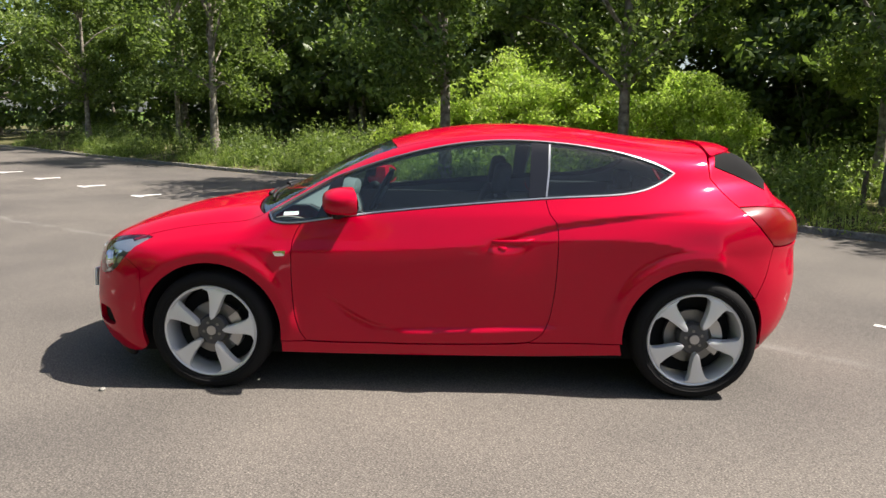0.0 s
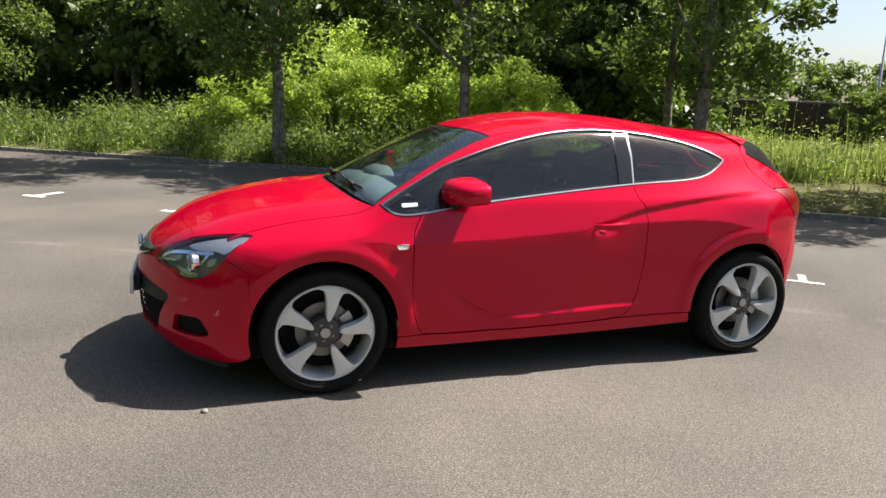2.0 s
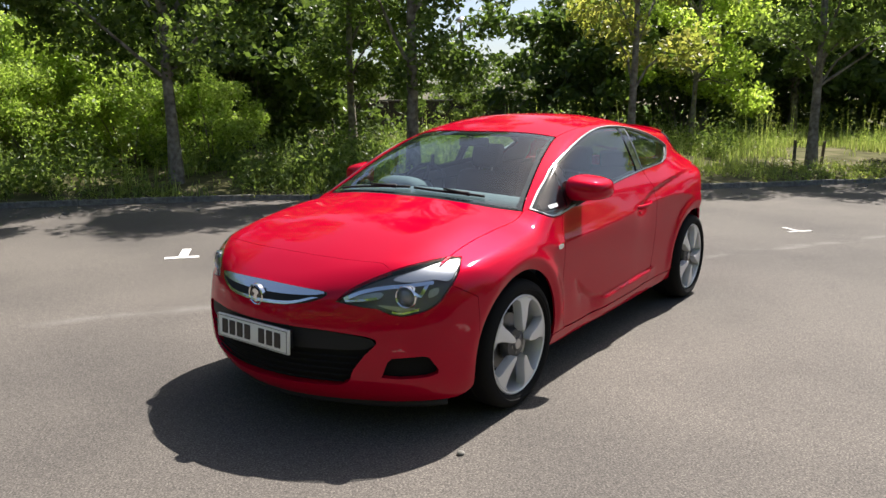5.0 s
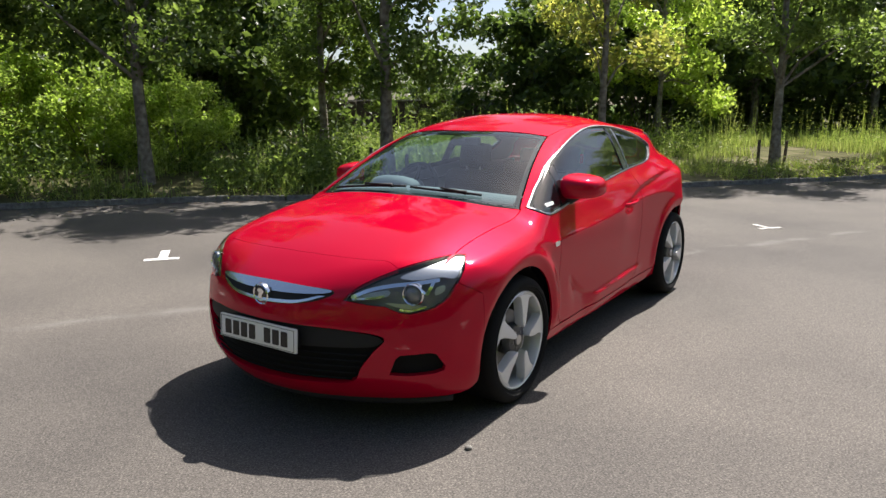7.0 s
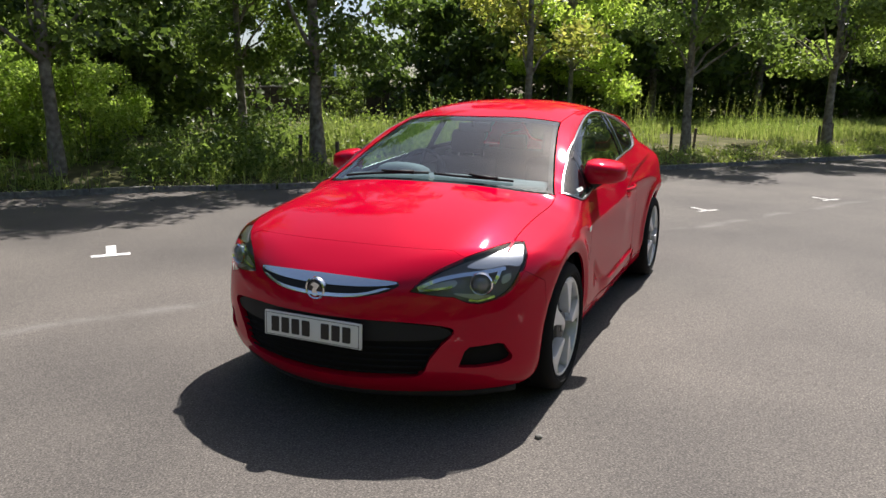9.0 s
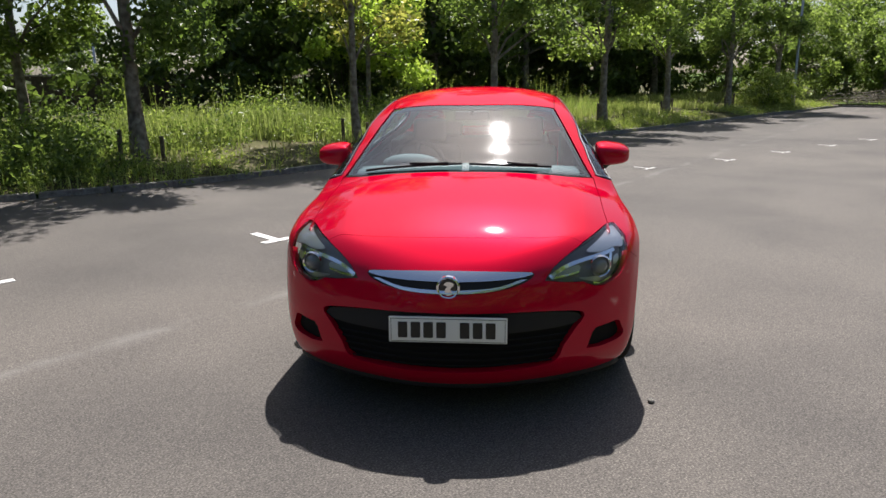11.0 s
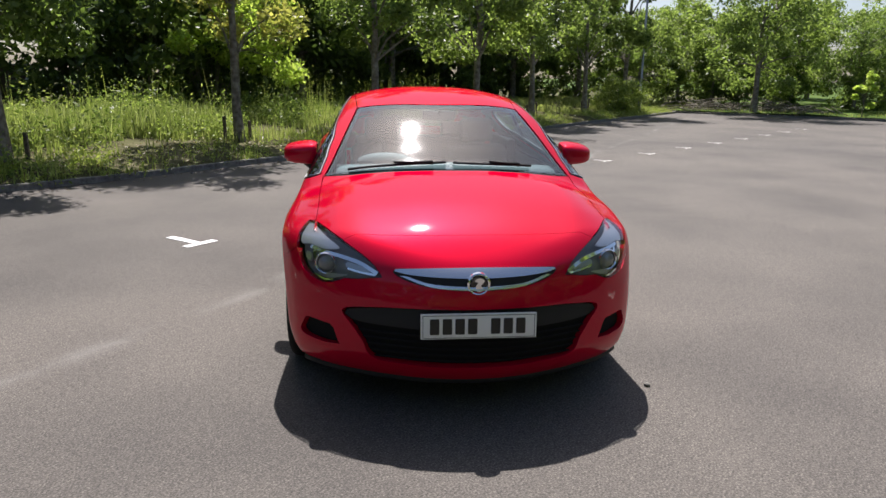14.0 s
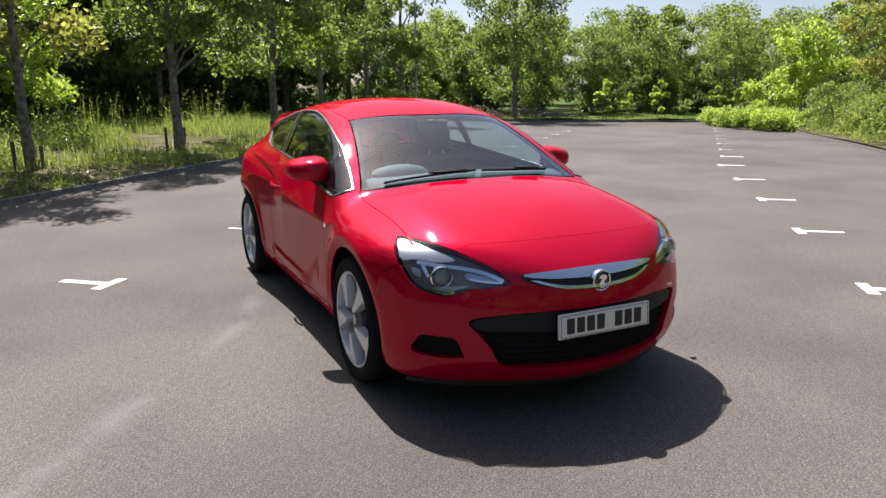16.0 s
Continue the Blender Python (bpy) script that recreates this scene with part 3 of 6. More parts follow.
for row, u0, high in ((0, 37.0, 4.9), (1, 41.5, 5.7), (2, 48.0, 6.6)):
    for k in range(9 + row):
        v = 10.5 - 3.7 * k + rnd.uniform(-0.9, 0.9)
        kind = rnd.randrange(2)
        plant("tree", FAR[kind], lot(u0 - 0.012 * (v + 4) ** 2 + rnd.uniform(-1, 1), v, 0.4), rnd.uniform(0, 6.3), high * rnd.uniform(0.82, 1.08) / (11.0, 9.5)[kind], "sunlit bright green tree of the far wood", group="trees of the far wood")
# trees out of view to the south and west, added for the car's reflections
for u in range(-30, 12, 6):
    plant("tree", UNSEEN_TREE, lot(u + rnd.uniform(-1, 1), -14 + rnd.uniform(-1.5, 1.5), 0.1), rnd.uniform(0, 6.3), rnd.uniform(0.75, 0.95), "unseen broadleaved tree behind the hedge, added for reflections", group="trees behind the hedge")
for v in (-12, -6, 0, 6):
    plant("tree", UNSEEN_TREE, lot(-41 + rnd.uniform(-1.5, 1.5), v, 0.1), rnd.uniform(0, 6.3), rnd.uniform(0.9, 1.1), "unseen broadleaved tree at the car park's end, added for reflections", group="trees behind the hedge")
for k, u in enumerate(np.arange(-28, 25, 2.3)):
    plant("bush", GREY_BUSH[k % 2] if u > 9 else FAR_BUSH, lot(u, -9.45 + rnd.uniform(-.3, .3), 0.05), rnd.uniform(0, 6), rnd.uniform(0.9, 1.2) * (1.0 if u < 11 else 0.86 if u < 17 else 0.64), "grey-green shrub of the hedge behind the kerb", "bush", "hedge shrubs")
for k, (u, v) in enumerate([(24.0, -7.4), (25.2, -6.9), (26.4, -6.5), (27.6, -6.2), (28.8, -6.0), (25.4, -8.4), (27.0, -8.0), (28.8, -7.6)]):
    plant("bush", LOW_HEDGE[0], lot(u, v, 0.0), rnd.uniform(0, 6), rnd.uniform(0.95, 1.1), "low bright green hedge plant", "bush", "low hedge")
plant("bush", GREY_BUSH[1], lot(26.3, 8.0, 0.1), 1.2, 0.8, "pale green rounded bush beside the lamp post", "bush")
plant("bush", bush_kind(39, 4.0, 2.1, 9000, 0.09, LEAF_LIME), lot(30.5, -9.6, 0.1), 0.5, 1.0, "rounded bright green bush beyond the low hedge", "bush")
plant("tree", BRONZE, lot(26.6, -11.8, 0.1), 2.0, 0.9, "bronze-leaved tree behind the hedge")
for u, v, sc in ((26.2, -1.0, 1.2), (31.6, -2.2, 0.8), (31.9, -3.6, 1.15), (32.2, -4.9, 0.6), (32.0, -6.3, 1.0), (32.6, -7.4, 0.9)):
    plant("sapling", SAPLING, lot(u if u > 31 else 31.7, v, 0.12), rnd.uniform(0, 6), sc, "small sapling with large light leaves", "sapling", "saplings")

# ---- kerb stones ----
stone = bmesh.new()
bmesh.ops.create_cube(stone, size=1, matrix=Matrix.Diagonal((0.905, 0.12, 0.24, 1)))
bmesh.ops.bevel(stone, geom=[e for e in stone.edges if all(v.co.z > 0 for v in e.verts)], offset=0.012, segments=2, affect="EDGES")
KERB = bpy.data.meshes.new("kerb_stone")
smooth(stone).to_mesh(KERB)
stone.free()
KERB.materials.append(CONCRETE)


def kerb(name, u0, v0, du, dv, count, turn, north=False):
    root = tagged(new(name), "weathered concrete kerb along the asphalt", "kerb", kind="structure")
    root.matrix_basis = LOT_MATRIX
    for k in range(count):
        u, v = u0 + du * k, v0 + dv * k
        bend = 0.0
        if north:
            bend = math.atan2(float(bow(u + 0.45, v) - bow(u - 0.45, v)), 0.9)
            v = float(bow(u, v))
        m = Matrix.Translation((u, v, -0.035 + rnd.uniform(-0.006, 0.006))) @ Matrix.Rotation(turn + bend + rnd.uniform(-0.006, 0.006), 4, "Z")
        part("kerb_stone", KERB, None, root, matrix=m)


kerb("kerb_north", END_W + 0.45, KERB_N + 0.06, 0.915, 0, 71, 0, True)
kerb("kerb_south", END_W + 0.45, KERB_S - 0.06, 0.915, 0, 71, 0)
kerb("kerb_east", END_E + 0.06, KERB_S + 0.4, 0, 0.915, 16, math.pi / 2)

# ---- grass, weeds, stakes ----


def blades(place, height, rng, width=0.012, lean=0.35):
    """Grass: one bent blade at each place."""
    n = len(place)
    a = rng.random(n) * 2 * np.pi
    side = np.stack([np.cos(a), np.sin(a), np.zeros(n)], 1) * width
    b = a + np.pi / 2 + rng.normal(size=n) * 0.5
    bend = np.stack([np.cos(b), np.sin(b), np.zeros(n)], 1) * (height * lean * rng.random(n))[:, None]
    up = np.array([0, 0, 1.0]) * height[:, None]
    mid = place + up * 0.55 + bend * 0.35
    v = np.stack([place - side, place + side, mid + side * 0.8, mid - side * 0.8, place + up + bend], 1).reshape(-1, 3)
    i = np.arange(n)[:, None] * 5
    f = np.concatenate([i + [0, 1, 2], i + [0, 2, 3], i + [3, 2, 4]], 1).reshape(-1, 3)
    return v, f


def scatter(rng, n, u0, u1, v0, v1, clump=0.5):
    """Places on the verge, bunched as plants are."""
    u, v = u0 + (u1 - u0) * rng.random(n), v0 + (v1 - v0) * rng.random(n)
    keep = np.array([noise.noise((a * clump, b * clump, 9.7)) + 0.5 * noise.noise((a * 2.1, b * 2.1, 1.7)) for a, b in zip(u, v)]) > rng.random(n) * 0.75 - 0.32
    return u[keep], v[keep]


def verge_z(u, v):
    return np.array([rise(a, b) if KERB_N < b else bumpy(a, b, 0.07, 0.10) for a, b in zip(u, v)]) - 0.01


def weeds(name, seed, area, n, tall, leaf, material, label, stalks=10):
    """Upright weeds: leaves up a stalk, thinner to its tip."""
    rng = np.random.default_rng(seed)
    u, v = scatter(rng, n, *area)
    base = np.stack([u, v, verge_z(u, v)], 1)
    h = tall * rng.uniform(0.45, 1.15, len(base))
    k = np.repeat(np.arange(len(base)), stalks)
    t = rng.random(len(k))
    lean = rng.normal(size=(len(base), 2)) * 0.18
    p = base[k] + np.stack([lean[k, 0] * h[k] * t + rng.normal(size=len(k)) * 0.07 * (1.1 - t), lean[k, 1] * h[k] * t + rng.normal(size=len(k)) * 0.07 * (1.1 - t), h[k] * t], 1)
    moved = bow(u, v) - v
    p[:, 1] += moved[k]
    base[:, 1] += moved
    va, fa = leaves(p, leaf * rng.uniform(0.5, 1.2, len(p)) * (1.15 - 0.6 * t), rng, 0.3, 0.4)
    vb, fb = blades(base, h, rng, 0.006, 0.2)
    me = quick_mesh(name, np.concatenate([va, vb]), np.concatenate([fa, fb + len(va)]), material)
    return tagged(part(name, me, None, matrix=LOT_MATRIX), label, "weeds", kind="stuff")


def grass(name, seed, area, n, tall, material, label):
    rng = np.random.default_rng(seed)
    u, v = scatter(rng, n, *area)
    base = np.stack([u, v, verge_z(u, v)], 1)
    base[:, 1] = bow(u, v)
    me = quick_mesh(name, *blades(base, tall * rng.uniform(0.4, 1.2, len(base)), rng), material)
    return tagged(part(name, me, None, matrix=LOT_MATRIX), label, "grass", kind="stuff")


weeds("tall_weeds", 41, (-30, 0.5, 6.95, 8.8), 3000, 0.6, 0.060, LEAF, "tall green weeds and nettles behind the kerb", 11)
weeds("tall_weeds", 42, (-30, 1.0, 8.4, 10.6), 2600, 0.9, 0.07, LEAF, "tall weeds under the trees")
weeds("field_weeds", 43, (0.5, 18, 8.6, 15.5), 5000, 0.55, 0.036, LEAF, "tall sunlit weeds in the open verge", 9)
weeds("kerb_weeds", 44, (-8.0, 30, 6.72, 8.2), 6500, 0.24, 0.036, WEED, "small weeds along the kerb", 8)
# the deep leaf colour here stands in for shade along the western kerb
weeds("kerb_weeds", 50, (-30, -7.0, 6.74, 7.9), 4200, 0.30, 0.045, LEAF_DEEP, "small weeds hanging over the kerb, coloured dark for the shade there", 8)
weeds("seed_stalks", 49, (1.5, 17, 9.4, 14.5), 420, 1.30, 0.040, WEED, "tall thin seed stalks above the grass", 16)
grass("long_grass", 45, (0.0, 34, 8.3, 16.0), 80000, 0.27, GRASS, "long bright grass in the open verge")
grass("reed_grass", 51, (1.6, 7.0, 9.5, 12.0), 12000, 0.60, GRASS, "tall pale grass in a rough mound")
grass("rough_grass", 46, (-30, 1, 6.85, 10.5), 8000, 0.30, WEED, "rough grass among the weeds")
grass("short_grass", 47, (31.2, 38, -7.5, 9.0), 12000, 0.18, GRASS, "short grass at the end of the car park")
weeds("hedge_weeds", 48, (6, 30, -9.0, -8.0), 700, 0.35, 0.05, WEED, "weeds at the foot of the hedge")


def mounds(name, seed, area, n, tall, leaf, material, label):
    """Rounded clumps of herbs of many heights, with leaves over their domes."""
    rng = np.random.default_rng(seed)
    u, v = scatter(rng, n, *area)
    base = np.stack([u, v, verge_z(u, v)], 1)
    h = tall * rng.uniform(0.45, 1.2, len(base))
    wide = h * rng.uniform(0.55, 0.95, len(base))
    k = np.repeat(np.arange(len(base)), (260 * (h / tall) ** 2).astype(int) + 40)
    d = rng.normal(size=(len(k), 3))
    d /= np.linalg.norm(d, axis=1)[:, None]
    d *= (rng.random(len(k)) ** 0.4)[:, None]
    d[:, 2] = np.abs(d[:, 2])
    ragged = 1 + 0.35 * rng.normal(size=len(k)) * d[:, 2]
    p = base[k] + d * np.stack([wide[k], wide[k], h[k] * ragged], 1)
    p[:, 1] += (bow(u, v) - v)[k]
    v_, f_ = leaves(p, leaf * rng.uniform(0.5, 1.25, len(p)), rng, 0.5, 0.42)
    return tagged(part(name, quick_mesh(name, v_, f_, material), None, matrix=LOT_MATRIX), label, "weeds", kind="stuff")


# the western trees' shade is painted into these leaves by a darker material
mounds("undergrowth", 66, (-30, -13, 7.4, 10.0), 120, 0.7, 0.06, LEAF_DARK_SHADE, "undergrowth below the western trees, shade put into its dark colour")
# tree shade on this undergrowth is put into its deep leaf colour
mounds("undergrowth", 61, (-14, 0.6, 7.5, 11.0), 210, 0.8, 0.055, LEAF_DEEP, "lush undergrowth below the kerb trees, coloured dark for the shade there")
mounds("undergrowth", 62, (-12, 0.4, 7.1, 9.0), 90, 0.5, 0.045, LEAF, "green undergrowth beside the kerb")
mounds("weed_clumps", 63, (1.0, 9.5, 8.9, 14.5), 120, 0.80, 0.042, WEED, "bright rounded clumps of weeds in the long grass")
mounds("weed_clumps", 64, (0.5, 5.5, 7.6, 9.4), 36, 0.5, 0.045, WEED, "grey-green weed clumps behind the kerb")


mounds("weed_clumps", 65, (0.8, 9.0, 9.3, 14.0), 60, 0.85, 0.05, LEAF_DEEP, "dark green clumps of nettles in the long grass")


def stake(u, v, h, lean):
    bm = box(-0.03, -0.03, -0.05, 0.03, 0.03, h, 0.008, 1)
    ob = part("stake", bm, OLD_WOOD, matrix=Matrix.Translation(lot(u, v, 0.08)) @ Matrix.Rotation(lean, 4, "X"))
    tagged(ob, "short weathered wooden stake beside a tree", "stake", "tree stakes")


for u, v, _ in [r for r in ROW if r[0] > 5] + [(1.0, 8.7, 0), (5.5, 8.5, 0)]:
    for d in (-0.36, 0.36):
        stake(u + d, v + rnd.uniform(-.1, .1), rnd.uniform(0.5, 0.7), rnd.uniform(-0.06, 0.06))

lamp_post = tagged(new("lamp_post"), "tall slim grey lamp post beside the far kerb", "lamp post")
lamp_post.matrix_basis = Matrix.Translation(lot(27.0, 7.3, 0.05))
part("pole", tube([(0, 0, 0), (0, 0, 1.2), (0, 0, 1.25), (0, 0, 6.2)], 1, 12, [0.075, 0.075, 0.05, 0.04]), SATIN, lamp_post)
part("lamp_head", box(-0.1, -0.1, 6.18, 0.45, 0.1, 6.30, 0.03), SATIN, lamp_post)

far_post = tagged(new("lamp_post"), "tall slim grey lamp post beyond the fence", "lamp post")
far_post.matrix_basis = Matrix.Translation(lot(6.6, 26.0, 0.0))
part("pole", tube([(0, 0, 0), (0, 0, 1.2), (0, 0, 1.25), (0, 0, 5.02)], 1, 12, [0.075, 0.075, 0.05, 0.04]), SATIN, far_post)
part("lamp_head", lathe([(0.03, 4.98), (0.10, 5.03), (0.24, 5.08), (0.25, 5.12), (0.16, 5.22), (0.0, 5.27)], 20, "z"), SATIN, far_post)

FENCE_WOOD = mat("fence_wood", (0.05, 0.04, 0.03), 0.85)
speckle(FENCE_WOOD, 6.0, [(0.3, (0.030, 0.025, 0.020)), (0.7, (0.085, 0.068, 0.050))], bump=0.3)
fence = tagged(new("fence"), "dark weathered board fence beyond the long grass", "fence")
fence.matrix_basis = LOT_MATRIX @ Matrix.Translation((0.6, 24.5, 0.2))
for k in range(26):
    part("board", box(k * 0.36, -0.012, 0.05, k * 0.36 + 0.345, 0.012, 1.5 + rnd.uniform(-.02, .02), 0.004, 1), FENCE_WOOD, fence)
for k in range(6):
    part("post", box(k * 1.8 - 0.05, 0.015, 0.0, k * 1.8 + 0.05, 0.11, 1.6, 0.008, 1), FENCE_WOOD, fence)
part("rail", box(-0.05, -0.045, 1.50, 9.35, 0.045, 1.56, 0.008, 1), CONCRETE, fence, "pale weathered top rail")

# ---- the car: front to -x, its left side to -y, standing at the origin ----


def curve(xs, ys):
    """A smooth curve through a few knots (monotone pieces)."""
    xs, ys = np.array(xs, float), np.array(ys, float)
    d = np.diff(ys) / np.diff(xs)
    m = np.r_[d[0], np.where(d[1:] * d[:-1] > 0, 2 * d[1:] * d[:-1] / (d[1:] + d[:-1] + 1e-12), 0), d[-1]]

    def at(x):
        x = np.clip(x, xs[0], xs[-1])
        i = np.clip(np.searchsorted(xs, x) - 1, 0, len(xs) - 2)
        h = xs[i + 1] - xs[i]
        t = (x - xs[i]) / h
        return (2 * t**3 - 3 * t**2 + 1) * ys[i] + (t**3 - 2 * t**2 + t) * h * m[i] + (3 * t**2 - 2 * t**3) * ys[i + 1] + (t**3 - t**2) * h * m[i + 1]

    return at


AXLE_F, AXLE_R, HUB_Z, ARCH_R = -1.402, 1.285, 0.341, 0.392
top_line = curve([-2.6, -2.40, -2.28, -2.10, -1.95, -1.79, -1.59, -1.40, -1.22, -1.0, -0.8, -0.64, -0.47, -0.27, -0.08, 0.1, 0.28, 0.47, 0.65, 0.83, 1.01, 1.2, 1.38, 1.54, 1.60, 1.90, 2.03, 2.3],
                 [0.42, 0.64, 0.735, 0.845, 0.905, 0.953, 0.992, 1.02, 1.045, 1.142, 1.243, 1.318, 1.385, 1.438, 1.47, 1.486, 1.49, 1.485, 1.471, 1.451, 1.427, 1.405, 1.39, 1.376, 1.35, 1.085, 1.045, 0.9])
crown_drop = curve([-2.4, -1.9, -1.3, -0.9, -0.4, 0.3, 1.2, 1.9], [0.13, 0.125, 0.115, 0.12, 0.15, 0.16, 0.17, 0.12])
side_line = curve([0.10, 0.17, 0.22, 0.30, 0.40, 0.50, 0.60, 0.70, 0.80, 0.838, 0.86, 0.90, 0.95, 1.0, 1.05, 1.10, 1.2, 1.3, 1.4, 1.5, 1.6],
                  [0.76, 0.835, 0.872, 0.893, 0.899, 0.904, 0.910, 0.9155, 0.9180, 0.9175, 0.911, 0.8965, 0.8778, 0.857, 0.827, 0.797, 0.742, 0.686, 0.626, 0.556, 0.48])
shoulder = curve([-1.25, -0.95, -0.5, 0.0, 0.3, 0.6], [0.0, -0.040, -0.028, 0.0, 0.030, 0.055])
plan_scale = curve([-2.5, -1.9, -1.55, -1.2, -0.6, 0.2, 0.8, 1.35, 1.7, 2.0, 2.2], [0.96, 0.99, 1.007, 1.002, 0.985, 0.978, 0.99, 1.008, 0.985, 0.93, 0.86])
cabin_in = curve([-1.3, -0.6, 0.2, 0.9, 1.2, 1.5, 1.8, 2.1], [0.0, 0.0, 0.0, 0.015, 0.035, 0.11, 0.23, 0.34])
nose_line = curve([0.10, 0.19, 0.24, 0.33, 0.45, 0.55, 0.65, 0.72, 0.80, 0.90, 1.2], [-2.20, -2.29, -2.335, -2.37, -2.375, -2.365, -2.345, -2.32, -2.27, -2.19, -1.9])
nose_plan = curve([0.0, 0.1, 0.2, 0.3, 0.37, 0.45, 0.55, 0.65, 0.75, 0.83, 0.90, 0.97], [0.0, 0.006, 0.022, 0.05, 0.076, 0.108, 0.158, 0.220, 0.305, 0.400, 0.53, 0.75])
tail_line = curve([0.15, 0.26, 0.35, 0.48, 0.62, 0.80, 0.88, 0.95, 1.05, 1.12, 1.4], [1.85, 1.95, 2.01, 2.05, 2.065, 2.05, 2.06, 2.05, 1.99, 1.91, 1.84])
tail_plan = curve([0.0, 0.3, 0.5, 0.7, 0.82, 0.92], [0.0, 0.035, 0.10, 0.225, 0.37, 0.62])
blade = curve([0.05, 0.16, 0.35, 0.52, 0.85, 1.2, 1.44, 1.7], [0.855, 0.875, 0.925, 0.965, 1.01, 1.045, 1.06, 1.065])
swoosh = curve([-0.75, -0.6, -0.47, -0.3, 0.0, 0.44, 0.7], [0.56, 0.455, 0.395, 0.372, 0.378, 0.398, 0.41])


def bump(v, c, w):
    return np.exp(-(((v - c) / w) ** 2))


def step(v, a, b):
    t = np.clip((v - a) / (b - a), 0, 1)
    return t * t * (3 - 2 * t)


def smax(a, b, k):
    h = np.clip(0.5 + 0.5 * (a - b) / k, 0, 1)
    return b + (a - b) * h + k * h * (1 - h)


def half_width(x, z):
    w = side_line(z - shoulder(x) * step(x, -1.6, -1.2) * step(-x, -1.3, -0.9) * bump(z, 0.84, 0.13)) * (1 + (plan_scale(x) - 1) * step(z, 1.3, 0.9)) - cabin_in(x) * step(z, 0.98, 1.2)
    w = w + 0.030 * bump(x, 1.42, 0.55) * bump(z, 0.97, 0.13)
    below = blade(x) - z
    w = w - 0.022 * step(x, 0.08, 0.45) * step(-x, -1.55, -0.95) * step(below, -0.006, 0.028) * np.exp(-np.clip(below, 0, 1) / 0.34)
    low = swoosh(x) - z
    w = w - 0.028 * step(x, -0.80, -0.62) * step(-x, 0.30, 0.52) * step(low, -0.012, 0.02) * np.exp(-np.clip(low, 0, 1) / 0.09)
    w = w + 0.023 * step(x, -0.52, -0.25) * step(-x, -0.62, -0.40) * step(low, -0.006, 0.030) * np.exp(-np.clip(low, 0, 1) / 0.10)
    w = w - 0.016 * bump(x, 0.235, 0.085) * bump(z, 0.850, 0.030)
    for cx in (AXLE_F, AXLE_R):
        r = np.hypot(x - cx, z - HUB_Z)
        w = w + 0.018 * bump(r, ARCH_R + 0.056, 0.045) * step(z, 0.25, 0.4)
    return w


def body(p):
    """Below nought inside the car's skin, above it outside."""
    x, y, z = p[..., 0], np.abs(p[..., 1]), p[..., 2]
    side = y - half_width(x, z)
    rel = np.clip(y / 0.80, 0, 1.6)
    roof = (z - (top_line(x) - crown_drop(x) * rel**2.6 + 0.020 * bump(y, 0.60, 0.16) * step(-x, 1.15, 1.5))) * 0.9
    nose = (nose_line(z) + nose_plan(y) - x) * 0.9
    tail = (x - tail_line(z) + tail_plan(y)) * 0.9
    floor = 0.17 - z
    k = 0.05 + 0.03 * step(-x, 1.2, 1.8)
    f = smax(side, roof, k)
    f = smax(f, nose, 0.05)
    f = smax(f, tail, 0.08)
    return smax(f, floor, 0.02)


def normal(p):
    e = 0.004
    g = np.stack([body(p + d) - body(p - d) for d in (np.array([e, 0, 0]), np.array([0, e, 0]), np.array([0, 0, e]))], -1)
    return g / np.linalg.norm(g, axis=-1)[:, None]


def onto(p, d, reach=1.5, back=0.9, steps=60):
    """The first places where lines along -d, from outside, meet the skin; where a line only grazes it, the nearest place."""
    p, d = np.asarray(p, float), np.asarray(d, float)

    def march(q, ts):
        lo, hi = np.full(len(q), np.nan), np.full(len(q), np.nan)
        best, where = np.full(len(q), 9.0), np.zeros(len(q))
        live = np.arange(len(q))
        last = ts[0] if np.ndim(ts[0]) == 0 else ts[0].copy()
        for t in ts:
            now = np.broadcast_to(t, len(q))[live]
            f = body(q[live] + d * now[:, None])
            less = f < best[live]
            best[live[less]], where[live[less]] = f[less], now[less]
            hit = f <= 0
            hi[live[hit]], lo[live[hit]] = now[hit], np.broadcast_to(last, len(q))[live][hit]
            live, last = live[~hit], t
            if not len(live):
                break
        return lo, hi, where

    gap = (reach + back) / (steps - 1)
    lo, hi, where = march(p, np.linspace(reach, -back, steps))
    miss = np.where(np.isnan(hi))[0]
    if len(miss):
        l2, h2, w2 = march(p[miss], [where[miss] + gap * k for k in np.linspace(1, -1, 41)])
        lo[miss], hi[miss] = np.where(np.isnan(h2), w2, l2), np.where(np.isnan(h2), w2, h2)
    for _ in range(18):
        m = (lo + hi) / 2
        inside = body(p + d * m[:, None]) <= 0
        hi, lo = np.where(inside, m, hi), np.where(inside, lo, m)
    return p + d * hi[:, None]


def unit(*d):
    return np.array(d, float) / np.linalg.norm(d)


SIDE, TOP, FRONT, BACK = unit(0, -1, 0), unit(0, 0, 1), unit(-1, 0, 0), unit(1, 0, 0)


def side_pts(xz):
    xz = np.asarray(xz, float)
    return onto(np.stack([xz[:, 0], np.zeros(len(xz)), xz[:, 1]], 1), SIDE, 1.1, 0.0, 40)


def top_pts(xy):
    xy = np.asarray(xy, float)
    return onto(np.stack([xy[:, 0], xy[:, 1], np.full(len(xy), 0.5)], 1), TOP, 1.1, 0.4, 50)


def front_pts(yz):
    yz = np.asarray(yz, float)
    return onto(np.stack([np.full(len(yz), -1.2), yz[:, 0], yz[:, 1]], 1), FRONT, 1.4, 0.2, 50)


